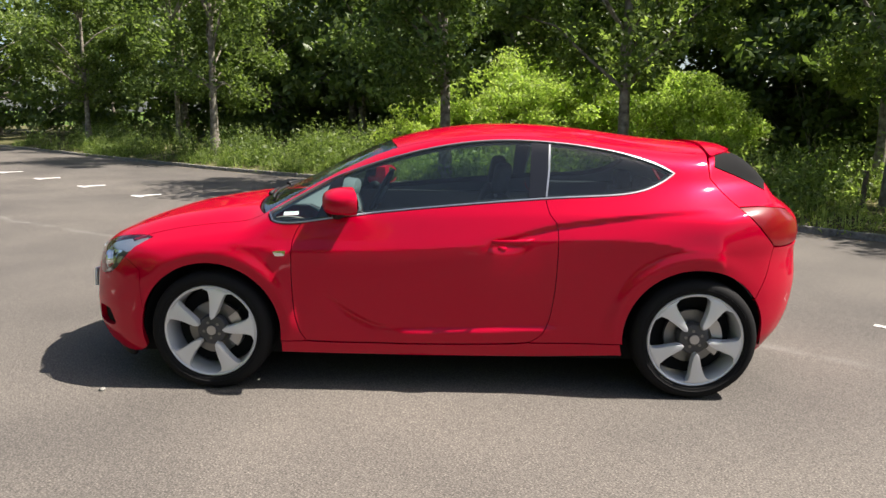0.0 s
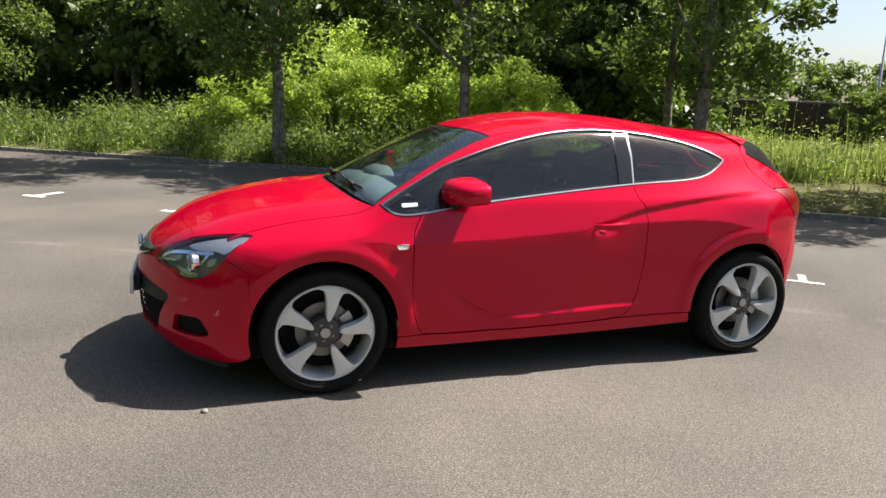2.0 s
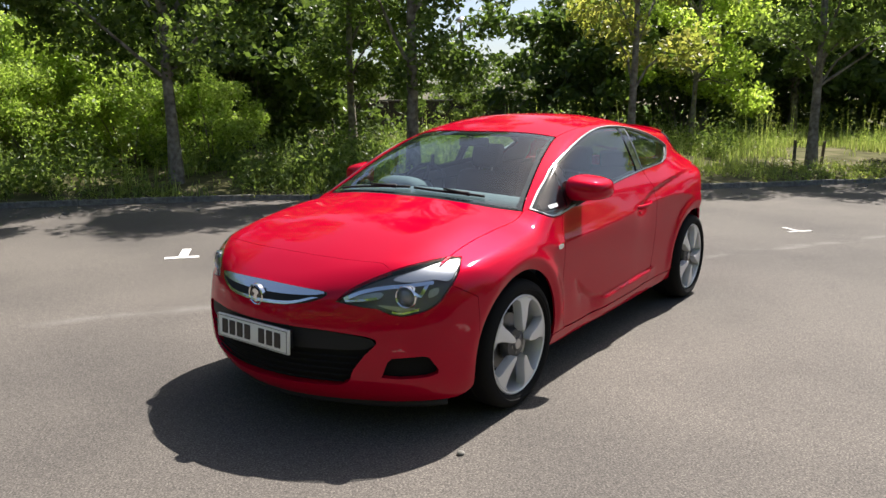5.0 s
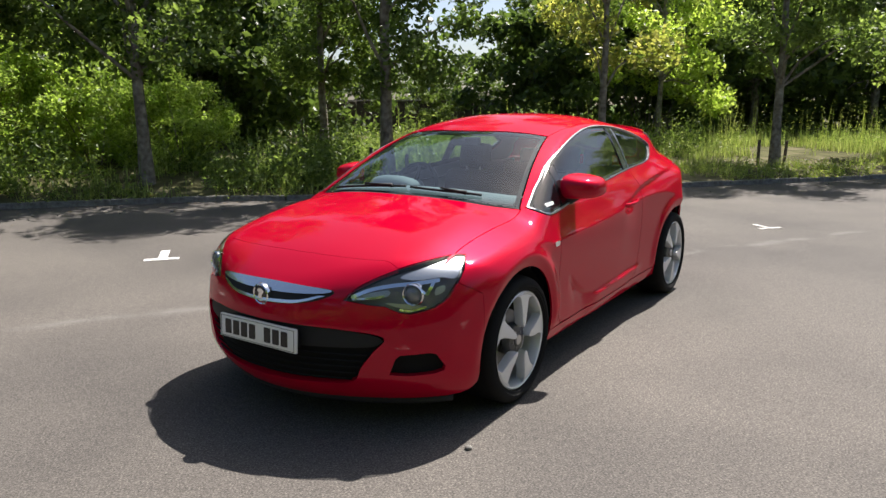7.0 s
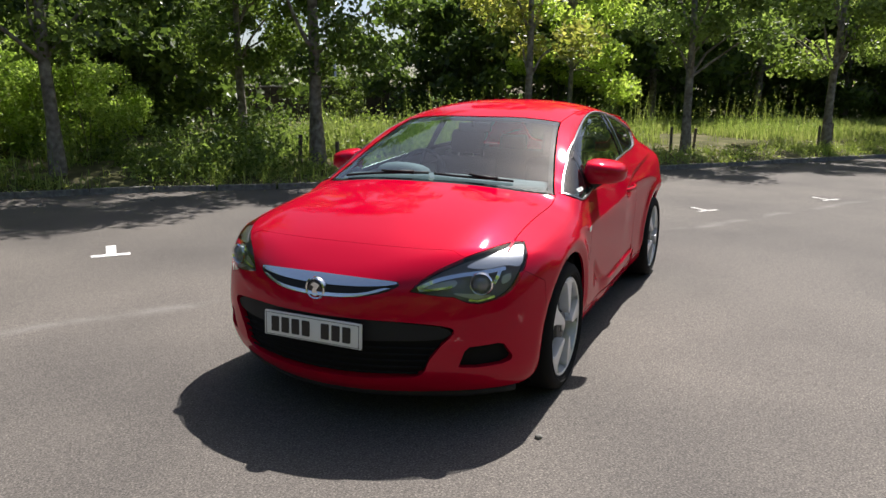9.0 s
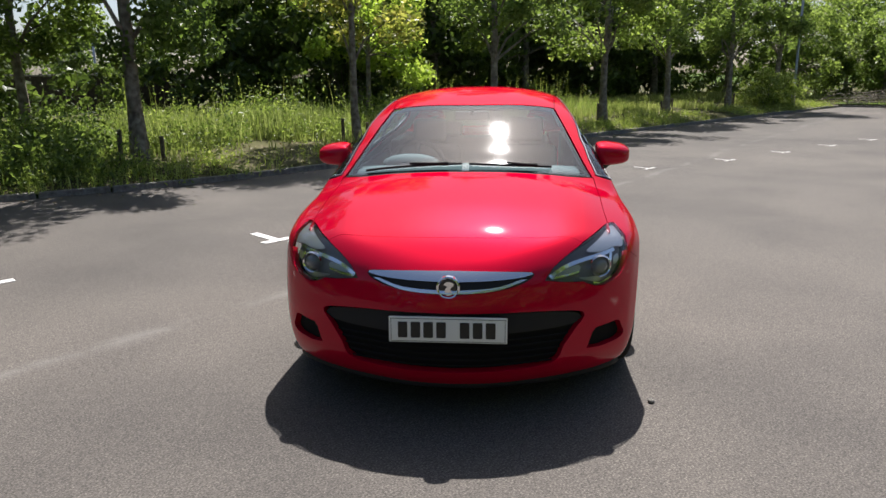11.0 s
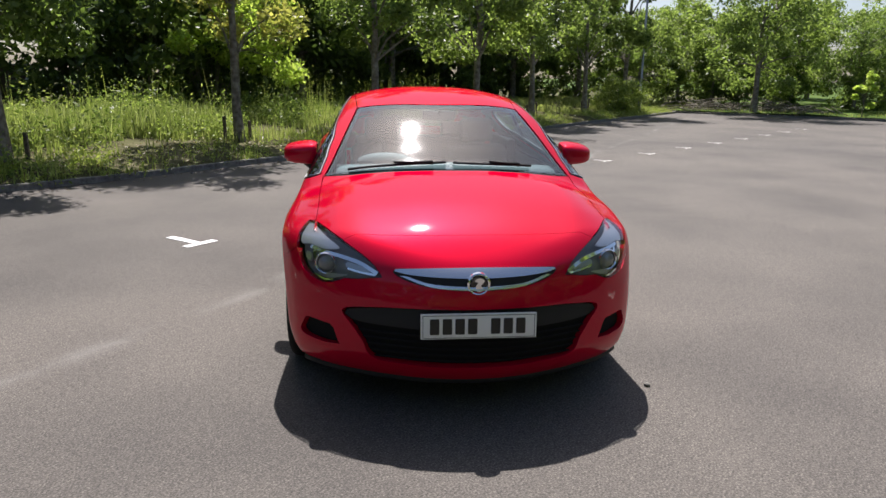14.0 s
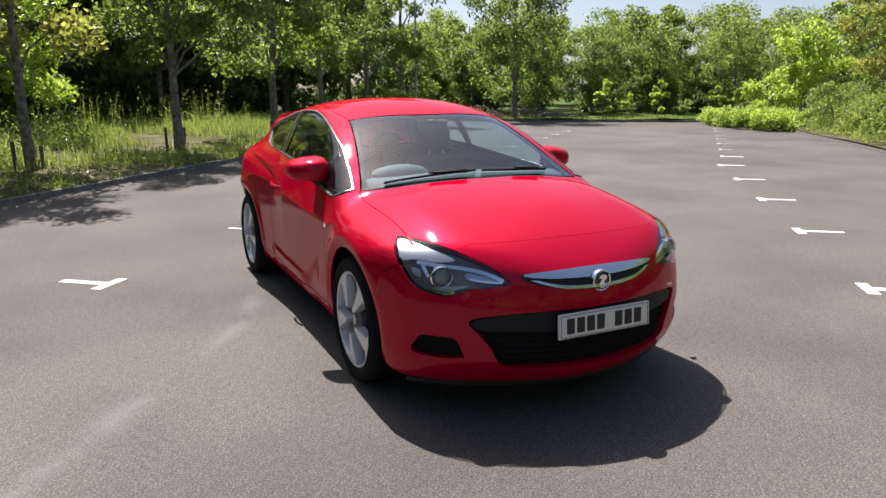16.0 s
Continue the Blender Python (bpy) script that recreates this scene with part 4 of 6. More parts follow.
def in_poly(q, poly):
    x, y = q[:, 0][:, None], q[:, 1][:, None]
    a, b = poly, np.roll(poly, -1, 0)
    up = (a[:, 1] > y) != (b[:, 1] > y)
    cut = a[:, 0] + (y - a[:, 1]) / (b[:, 1] - a[:, 1] + 1e-15) * (b[:, 0] - a[:, 0])
    return (up & (x < cut)).sum(1) % 2 == 1


from mathutils.geometry import delaunay_2d_cdt


def frame_of(d):
    d = np.asarray(d, float)
    e1 = np.cross([0, 0, 1.0], d) if abs(d[2]) < 0.9 else np.array([1.0, 0, 0])
    e1 = e1 / np.linalg.norm(e1)
    return e1, np.cross(d, e1)


def skin(outline, d, holes=(), h=0.03, gap=0.0022, flange=0.014, lift=0.0, both=False, inner=None, mirror=False):
    """A panel of the skin: the piece inside an outline of places, seen along d. lift moves it out from the skin; the rim is turned in."""
    e1, e2 = frame_of(d)
    flat = lambda p: np.stack([p @ e1, p @ e2], 1)  # noqa: E731

    def tidy(loop, shrink):
        q = flat(np.asarray(loop))
        area = 0.5 * np.sum(q[:, 0] * np.roll(q[:, 1], -1) - np.roll(q[:, 0], -1) * q[:, 1])
        if area < 0:
            q = q[::-1]
        t = np.roll(q, -1, 0) - np.roll(q, 1, 0)
        t /= np.linalg.norm(t, axis=1)[:, None] + 1e-12
        return q + np.stack([-t[:, 1], t[:, 0]], 1) * shrink

    loops = [tidy(outline, gap)] + [tidy(o, -gap) for o in holes]
    lo, hi = loops[0].min(0), loops[0].max(0)
    gx, gy = np.meshgrid(np.arange(lo[0], hi[0] + h, h), np.arange(lo[1], hi[1] + h, h * 0.87))
    gx[1::2] += h / 2
    q = np.stack([gx.ravel(), gy.ravel()], 1)
    keep = in_poly(q, loops[0])
    for o in loops[1:]:
        keep &= ~in_poly(q, o)
    edge = np.concatenate(loops)
    q = q[keep]
    near = np.concatenate([((q[i : i + 400, None] - edge[None]) ** 2).sum(-1).min(1) for i in range(0, len(q), 400)]) if len(q) else np.zeros(0)
    q = q[near > (0.4 * h) ** 2]
    pts, links, at = [], [], 0
    for o in loops:
        links += [(at + i, at + (i + 1) % len(o)) for i in range(len(o))]
        at += len(o)
    pts = [Vector(v) for v in np.concatenate([edge, q])]
    v2, _, tri, *_ = delaunay_2d_cdt(pts, links, [], 0, 1e-6)
    v2 = np.array([tuple(v) for v in v2])
    tri = np.array([f for f in tri if len(f) == 3])
    mid = v2[tri].mean(1)
    ok = in_poly(mid, loops[0])
    for o in loops[1:]:
        ok &= ~in_poly(mid, o)
    tri = tri[ok]
    used = np.unique(tri)
    back = np.full(len(v2), -1)
    back[used] = np.arange(len(used))
    v2, tri = v2[used], back[tri]
    far = np.asarray(outline) @ d
    p = onto(v2[:, :1] * e1 + v2[:, 1:] * e2, d, far.max() + 0.22, 0.15 - far.min(), 50)
    n = normal(p)
    if inner is not None:
        p = inner(p, n)
    p = p + n * lift
    a, b, c = (p[tri[:, i]] for i in range(3))
    flip = (np.cross(b - a, c - a) * n[tri[:, 0]]).sum(1) < 0
    tri[flip] = tri[flip][:, ::-1]
    verts, norms, faces = [p], [n], [tri]
    if flange:
        count = {}
        for f in tri:
            for i in range(3):
                count.setdefault((min(f[i], f[(i + 1) % 3]), max(f[i], f[(i + 1) % 3])), []).append((f[i], f[(i + 1) % 3]))
        rim = [e[0] for e in count.values() if len(e) == 1]
        base = len(p)
        ids = {}
        rp, rn = [], []
        for i, j in rim:
            for k in (i, j):
                if k not in ids:
                    ids[k] = base + 2 * len(ids)
                    rp += [p[k], p[k] - n[k] * flange]
                    rn += [n[k], n[k]]
        side_n = np.array(rn)
        for i, j in rim:
            s = np.cross(p[j] - p[i], n[i])
            s = s / (np.linalg.norm(s) + 1e-12)
            for k in (i, j):
                side_n[ids[k] - base] = s
                side_n[ids[k] - base + 1] = s
        verts.append(np.array(rp))
        norms.append(side_n)
        faces.append(np.array([(ids[j], ids[i], ids[i] + 1) for i, j in rim] + [(ids[j], ids[i] + 1, ids[j] + 1) for i, j in rim]))
    v, n, f = np.concatenate(verts), np.concatenate(norms), np.concatenate(faces)
    if mirror:
        v, n, f = v * [1, -1, 1], n * [1, -1, 1], f[:, ::-1]
    return from_arrays("skin", v, f, n)


def line(kind, knots, step=0.025):
    """Places on the skin along a smooth line of knots, given from the side (x, z), from above (x, y) or from the front (y, z)."""
    return {"s": side_pts, "t": top_pts, "f": front_pts}[kind](spline(knots, step))


def loop(*lines):
    """Lines joined end to end to one closed outline."""
    out = []
    for l in lines:
        for q in l:
            if not out or np.linalg.norm(q - out[-1]) > 0.004:
                out.append(q)
    if np.linalg.norm(out[0] - out[-1]) < 0.004:
        out.pop()
    return np.array(out)


def flip_y(p):
    return np.asarray(p) * [1, -1, 1]


car = tagged(new("car"), "glossy red three-door hatchback with silver alloy wheels", "car")


def both_sides(name, outline, d, material, label="", parent=None, **how):
    """A panel on the left side and its mirror image on the right."""
    obs = [part(name, skin(outline, d, mirror=m, **how), material, parent or car, label) for m in (False, True)]
    return obs


def arch(cx, a0, a1, n=40):
    a = np.radians(np.linspace(a0, a1, n))
    return side_pts(np.stack([cx + ARCH_R * np.cos(a), HUB_Z + ARCH_R * np.sin(a)], 1))


# main lines of the left side
belt = [(-1.085, 0.995), (-1.05, 0.966), (-0.99, 0.952), (-0.88, 0.956), (-0.62, 0.992), (-0.37, 1.022), (0.1, 1.066), (0.45, 1.094), (0.58, 1.102), (0.86, 1.118), (1.01, 1.146), (1.12, 1.195), (1.175, 1.235)]
head = [(1.175, 1.235), (1.13, 1.262), (1.04, 1.30), (0.88, 1.345), (0.72, 1.373), (0.57, 1.392), (0.41, 1.404), (0.25, 1.408), (0.09, 1.401), (-0.06, 1.383), (-0.22, 1.353), (-0.38, 1.313), (-0.54, 1.263), (-0.71, 1.198), (-0.87, 1.116), (-1.04, 1.022), (-1.085, 0.995)]
bonnet_side = [(-1.88, -0.752), (-1.65, -0.745), (-1.4, -0.750), (-1.2, -0.750), (-1.10, -0.742)]
bonnet_front = [(-2.105, 0.0), (-2.10, -0.2), (-2.075, -0.4), (-2.045, -0.55)]
lamp_top_a = [(-0.425, 0.680), (-0.462, 0.728), (-0.52, 0.770), (-0.605, 0.814)]
lamp_top_b = [(-0.605, 0.814), (-0.68, 0.842), (-0.745, 0.857)]
lamp_top_c = [(-0.745, 0.857), (-0.785, 0.851)]
lamp_low = [(-0.425, 0.680), (-0.548, 0.66), (-0.60, 0.656)]
lamp_out = [(-0.60, 0.656), (-0.66, 0.628), (-0.70, 0.62), (-0.785, 0.645), (-0.822, 0.69), (-0.836, 0.745)]
lamp_back = [(-0.836, 0.745), (-0.830, 0.805), (-0.785, 0.851)]
bumper_split = [(-0.60, 0.656), (-0.635, 0.55), (-0.60, 0.42), (-0.57, 0.30), (-0.56, 0.20)]

door_front = [(-0.885, 0.950), (-0.925, 0.87), (-0.935, 0.75), (-0.935, 0.60), (-0.925, 0.45), (-0.895, 0.335), (-0.86, 0.292)]
door_low = [(-0.86, 0.292), (-0.6, 0.283), (-0.1, 0.286), (0.25, 0.294), (0.38, 0.305)]
door_back = [(0.38, 0.305), (0.44, 0.345), (0.485, 0.43), (0.512, 0.60), (0.522, 0.80), (0.517, 0.955), (0.475, 1.02), (0.455, 1.095)]
door_top = [q for q in belt if -0.9 < q[0] < 0.45]

door_outline = loop(line("s", door_low), line("s", door_back), line("s", [(0.455, 1.0945)] + door_top[::-1]), line("s", door_front))
doors = both_sides("door", door_outline, SIDE, PAINT, h=0.015)

sill_outline = loop(line("s", [(-1.012, 0.215), (-0.5, 0.205), (0.3, 0.21), (0.897, 0.232)]), line("s", [(0.897, 0.232), (0.882, 0.30)]),
                    line("s", [(0.882, 0.30), (0.385, 0.298)]), line("s", [(0.38, 0.300), (0.25, 0.289), (-0.1, 0.281), (-0.6, 0.278), (-0.865, 0.287)]), line("s", [(-0.867, 0.287), (-1.010, 0.285)]))
both_sides("sill", sill_outline, SIDE, PAINT)

fender_outline = loop(line("s", door_front), line("s", [(-0.868, 0.288), (-1.010, 0.286)]), arch(AXLE_F, -7, 162), line("s", [(-1.782, 0.46), (-1.786, 0.58), (-1.785, 0.68)]), line("f", [(-0.836, 0.745), (-0.830, 0.805), (-0.785, 0.850)]),
                      line("f", [(-0.785, 0.851), (-0.745, 0.857)]), line("t", bonnet_side), line("t", [(-1.10, -0.742), (-1.075, -0.757)]), line("s", [(-1.088, 1.0), (-1.089, 0.992), (-1.055, 0.964), (-0.99, 0.950), (-0.892, 0.953)]))
both_sides("front_wing", fender_outline, unit(0, -0.86, 0.5), PAINT, h=0.022)


def mirrored(l):
    """A line on the left followed to the middle, then its mirror image."""
    return np.concatenate([l, flip_y(l)[::-1][1:]])


bonnet_back = [(-1.12, -0.742), (-1.20, -0.55), (-1.245, -0.3), (-1.26, 0.0)]
left = loop(line("t", bonnet_front), line("f", lamp_top_b), line("t", bonnet_side))
back = line("t", bonnet_back)
bonnet_outline = loop(left, back, flip_y(back)[::-1], flip_y(left)[::-1])
part("bonnet", skin(bonnet_outline, TOP, h=0.026), PAINT, car)

def shrunk(l, by):
    q = np.asarray(l)
    t = np.roll(q, -1, 0) - np.roll(q, 1, 0)
    t /= np.linalg.norm(t, axis=1)[:, None]
    return q + np.cross(normal(q), t) * by


screen_side = [(-1.115, -0.735), (-1.05, -0.708), (-0.8, -0.635), (-0.55, -0.573), (-0.385, -0.540)]
screen_top = [(-0.385, -0.540), (-0.43, -0.35), (-0.462, -0.15), (-0.47, 0.0)]
screen_low = [(-1.115, -0.735), (-1.175, -0.55), (-1.215, -0.3), (-1.23, 0.0)]
top_half, low_half, side_half = line("t", screen_top), line("t", screen_low), line("t", screen_side)
screen_outline = loop(side_half, top_half, flip_y(top_half)[::-1], flip_y(side_half)[::-1], flip_y(low_half), low_half[::-1])
part("windscreen", skin(screen_outline, TOP, h=0.04, lift=-0.003, flange=0.0), SCREEN, car, "raked clear windscreen")
screen_in = shrunk(screen_outline, 0.03)
if not in_poly(screen_in[:1, :2], screen_outline[:, :2])[0]:
    screen_in = shrunk(screen_outline, -0.03)
part("screen_band", skin(screen_outline, TOP, holes=[screen_in], h=0.012, gap=0.001, lift=-0.008, flange=0.0), LINER, car, "black band round the windscreen")
cowl_outline = loop(low_half, flip_y(low_half)[::-1], flip_y(back), back[::-1])
part("cowl", skin(cowl_outline, TOP, h=0.03, lift=-0.018), PLASTIC, car, "black plastic cowl under the screen")

roof_side = [(-0.385, -0.547), (0.0, -0.562), (0.5, -0.562), (1.0, -0.55), (1.39, -0.525)]
roof_back = [(1.39, -0.525), (1.41, -0.3), (1.415, 0.0)]
rs, rb = line("t", roof_side), line("t", roof_back)
roof_outline = loop(flip_y(top_half), top_half[::-1], rs, rb, flip_y(rb)[::-1], flip_y(rs)[::-1])
part("roof", skin(roof_outline, TOP, h=0.035), PAINT, car)

frame_outline = loop(line("s", [(0.385, 0.300), (0.882, 0.302)]), arch(AXLE_R, 186, 35), line("s", [(1.603, 0.562), (1.665, 0.70), (1.70, 0.855)]), line("s", [(1.70, 0.855), (1.59, 0.972), (1.50, 1.060)]),
                     line("s", [(1.50, 1.060), (1.44, 1.125), (1.375, 1.205)]), line("t", [(1.375, -0.60), (1.39, -0.531)]), line("t", roof_side[::-1]), line("t", [(-0.385, -0.547)] + [(x, y - 0.006) for x, y in screen_side[::-1][1:]]),
                     line("t", [(-1.115, -0.741), (-1.08, -0.757)]), line("s", head[::-1]), line("s", belt[::-1][: len(belt) - 7]), line("s", door_back[::-1]))
both_sides("body_side", frame_outline, unit(0, -0.80, 0.6), PAINT, h=0.016)

# bumper: a middle and two corners
bump_low_mid = [(-0.56, 0.20), (-0.3, 0.195), (0.0, 0.193)]
ml = loop(line("t", bonnet_front), line("f", lamp_top_a[::-1]), line("f", lamp_low), line("f", bumper_split), line("f", bump_low_mid))
mid_outline = loop(ml, flip_y(ml)[::-1])
intake_half = [(0.0, 0.558), (-0.2, 0.556), (-0.45, 0.545), (-0.61, 0.515), (-0.565, 0.44), (-0.52, 0.375), (-0.465, 0.292), (-0.25, 0.276), (0.0, 0.273)]
il = front_pts(spline(intake_half, 0.02))
intake = loop(il, flip_y(il)[::-1])
bumper = part("front_bumper", skin(mid_outline, unit(-0.95, 0, 0.3), holes=[intake], h=0.022, gap=0.0, flange=0.03), PAINT, car)
corner_outline = loop(line("f", lamp_out), line("s", [(-1.785, 0.68), (-1.786, 0.58), (-1.782, 0.46)]), arch(AXLE_F, 163, 192), line("s", [(-1.785, 0.235), (-1.83, 0.205), (-1.9, 0.198)]),
                      line("f", [(-0.80, 0.198), (-0.68, 0.198), (-0.56, 0.20)]), line("f", bumper_split[::-1]))
fog_knots = np.array([(-0.628, 0.337), (-0.634, 0.348), (-0.655, 0.412), (-0.672, 0.430), (-0.775, 0.436), (-0.795, 0.428), (-0.822, 0.365), (-0.818, 0.345), (-0.79, 0.333), (-0.70, 0.328)])
fog = front_pts(np.concatenate([np.linspace(a, b, 5)[:-1] for a, b in zip(fog_knots, np.roll(fog_knots, -1, 0))]))
for m in (False, True):
    part("bumper_corner", skin(corner_outline, unit(-0.7, -0.72, 0), holes=[fog], h=0.02, gap=0.0, flange=0.03, mirror=m), PAINT, bumper)
    part("fog_recess", skin(fog, unit(-0.7, -0.72, 0), h=0.02, gap=-0.004, flange=0.0, lift=-0.032, mirror=m), LINER, bumper, "black fog lamp recess")
part("lower_grille", skin(intake, unit(-0.95, 0, 0.3), h=0.025, gap=-0.006, flange=0.0, lift=-0.034), LINER, bumper, "black lower grille mesh")

# bonnet badge bar
def front_part(name, knots, material, lift, label="", closed=True, parent=None, h=0.02, gap=0.0, flange=0.006, smooth_line=True):
    half = front_pts(spline(knots, 0.015) if smooth_line else np.array(knots))
    return part(name, skin(loop(half, flip_y(half)[::-1]), unit(-0.97, 0, 0.2), h=h, gap=gap, flange=flange, lift=lift), material, parent or car, label)


grille = front_part("grille", [(0.0, 0.731), (-0.2, 0.727), (-0.372, 0.717), (-0.335, 0.680), (-0.2, 0.650), (0.0, 0.638)], PLASTIC, 0.003, "black grille slot with chrome wings")
front_part("chrome_wing", [(0.0, 0.728), (-0.2, 0.725), (-0.366, 0.716), (-0.335, 0.702), (-0.2, 0.692), (0.0, 0.687)], CHROME_SOFT, 0.010, "wide chrome bar", parent=grille)
front_part("chrome_lip", [(0.0, 0.655), (-0.2, 0.665), (-0.318, 0.692), (-0.345, 0.692), (-0.2, 0.652), (0.0, 0.641)], CHROME_SOFT, 0.010, "thin chrome lip", parent=grille, flange=0.004)

# head lamps
lamp_outline = loop(line("f", lamp_top_a), line("f", lamp_top_b), line("f", lamp_top_c), line("f", lamp_back[::-1]), line("f", lamp_out[::-1]), line("f", lamp_low[::-1]))
DIAG = unit(-0.72, -0.55, 0.42)
for m in (False, True):
    lamp = part("headlamp", skin(lamp_outline, DIAG, h=0.02, gap=0.002, flange=0.0, lift=-0.045, mirror=m), LAMP_BOWL, car, "swept-back clear headlamp with a dark housing")
    part("lamp_cover", skin(lamp_outline, DIAG, h=0.02, gap=0.002, flange=0.05, lift=0.0005, mirror=m), CLEAR, lamp, "clear lamp cover")

# rear end
tail_edge = [(1.50, 1.064), (1.593, 0.976), (1.703, 0.857)]
rear_b = lambda yz: onto(np.stack([np.full(len(yz), 1.0), yz[:, 0], yz[:, 1]], 1), BACK, 1.5)  # noqa: E731
rl = loop(line("s", [(1.603, 0.562), (1.665, 0.70), (1.70, 0.85)]), rear_b(spline([(-0.78, 0.845), (-0.6, 0.84), (0.0, 0.84)], 0.03)))
rl2 = loop(arch(AXLE_R, 35, -12), line("s", [(1.67, 0.25), (1.74, 0.235)]), rear_b(spline([(-0.72, 0.235), (-0.4, 0.23), (0.0, 0.23)], 0.03)))
bq = np.concatenate([rl, flip_y(rl)[::-1], flip_y(rl2), rl2[::-1]])
part("rear_bumper", skin(loop(bq), BACK, h=0.03, gap=0.001), PAINT, car)
tail_outline = loop(line("s", [(1.50, 1.062), (1.593, 0.974), (1.702, 0.857)]), rear_b(spline([(-0.775, 0.85), (-0.66, 0.852), (-0.55, 0.86)], 0.02)), rear_b(spline([(-0.55, 0.86), (-0.56, 0.95), (-0.60, 1.035)], 0.02)), line("s", [(1.63, 1.066), (1.57, 1.066), (1.50, 1.064)]))
both_sides("tail_lamp", tail_outline, unit(0.62, -0.75, 0.2), TAIL_RED, "dark red tail lamp", h=0.02)
hatch_half = loop(rear_b(spline([(0.0, 0.845), (-0.3, 0.847), (-0.545, 0.855)], 0.03)), rear_b(spline([(-0.545, 0.86), (-0.555, 0.95), (-0.60, 1.04)], 0.03)), line("s", [(1.62, 1.07), (1.505, 1.068)]),
                  line("s", [(1.503, 1.062), (1.443, 1.127), (1.378, 1.207)]), line("t", [(1.39, -0.575), (1.46, -0.525), (1.53, -0.46)]), line("t", [(1.53, -0.46), (1.56, -0.3), (1.565, 0.0)]))
pane = line("t", [(1.89, 0.0), (1.88, -0.25), (1.83, -0.37), (1.72, -0.41), (1.62, -0.43), (1.55, -0.425)])
pane_top = line("t", [(1.55, -0.425), (1.565, -0.37), (1.578, -0.25), (1.582, 0.0)])
rear_pane = loop(pane, pane_top, flip_y(pane_top)[::-1], flip_y(pane)[::-1])
HATCH_OUT = unit(0.6, 0, 0.8)
part("hatch", skin(loop(hatch_half, flip_y(hatch_half)[::-1]), HATCH_OUT, holes=[rear_pane], h=0.03, gap=0.001), PAINT, car)
part("rear_window", skin(rear_pane, HATCH_OUT, h=0.04, gap=0.001, flange=0.0, lift=-0.003), DARK_PANE, car, "sloping dark rear window")
edge_out = loop(line("s", [(1.41, 1.270), (1.47, 1.246), (1.54, 1.219), (1.62, 1.182), (1.70, 1.142)]), line("t", [(1.74, -0.435), (1.64, -0.45), (1.55, -0.465), (1.48, -0.50), (1.43, -0.54)]))
both_sides("rear_window_edge", edge_out, unit(0.35, -0.75, 0.56), LINER, "black glazed edge of the rear window", h=0.016, gap=0.0, lift=0.004, flange=0.006)
sp = loop(line("t", [(1.415, 0.0), (1.41, -0.3), (1.392, -0.528)]), line("t", [(1.393, -0.54), (1.395, -0.565)]), line("t", [(1.41, -0.565), (1.51, -0.48), (1.585, -0.3), (1.60, 0.0)]))
part("spoiler", skin(loop(sp, flip_y(sp)[::-1]), TOP, h=0.03, gap=0.0015, lift=0.012, flange=0.05), PAINT, car, "red roof spoiler")

# side glass with a bright frame
window_outline = loop(line("s", belt), line("s", head))


inner_window = shrunk(window_outline, 0.010)
if not in_poly(inner_window[:1, [0, 2]], window_outline[:, [0, 2]])[0]:
    inner_window = shrunk(window_outline, -0.010)
GLASS_OUT = unit(0, -0.9, 0.43)
both_sides("window_trim", window_outline, GLASS_OUT, SATIN, "satin silver window surround", holes=[inner_window], h=0.012, gap=0.001, lift=0.004, flange=0.012)
seal_hole = shrunk(window_outline, 0.030)
if not in_poly(seal_hole[:1, [0, 2]], window_outline[:, [0, 2]])[0]:
    seal_hole = shrunk(window_outline, -0.030)
seal_rim = shrunk(window_outline, 0.022)
if in_poly(seal_rim[:1, [0, 2]], window_outline[:, [0, 2]])[0]:
    seal_rim = shrunk(window_outline, -0.022)
both_sides("window_seal", seal_rim, GLASS_OUT, LINER, "black rubber seal inside the window", holes=[seal_hole], h=0.014, gap=0.001, lift=-0.017, flange=0.0)
both_sides("side_window", inner_window, GLASS_OUT, PANE, "tinted side window", h=0.04, gap=-0.003, lift=-0.006, flange=0.0)
both_sides("door_pillar", side_pts(np.array([(0.385, 1.392), (0.478, 1.385), (0.470, 1.25), (0.452, 1.108), (0.362, 1.100), (0.372, 1.25)])), GLASS_OUT, DARK_PAINT, "black pillar beside the door window", h=0.03, gap=0.0, lift=0.001, flange=0.008)
both_sides("door_edge_trim", side_pts(np.array([(0.480, 1.383), (0.490, 1.383), (0.482, 1.25), (0.464, 1.108), (0.455, 1.108), (0.472, 1.25)])), GLASS_OUT, SATIN, h=0.03, gap=0.0, lift=0.004, flange=0.010)
both_sides("quarter_divider", side_pts(np.array([(-0.665, 1.203), (-0.735, 1.170), (-0.800, 0.985), (-0.705, 0.990)])), GLASS_OUT, DARK_PAINT, h=0.03, gap=0.0, lift=0.001, flange=0.008)
part("parking_permit", skin(side_pts(np.array([(-0.985, 0.995), (-0.90, 1.000), (-0.90, 1.018), (-0.985, 1.013)])), GLASS_OUT, h=0.03, gap=0.0, lift=-0.004, flange=0.0), PAPER, car, "small white sticker inside the quarter window")

# side repeater badges, door handles
both_sides("wing_badge", side_pts(spline([(-1.032, 0.803), (-0.962, 0.806), (-0.968, 0.782), (-1.020, 0.779)], 0.02, True)), SIDE, CHROME, "small chrome badge", h=0.02, gap=0.0, lift=0.006, flange=0.006)


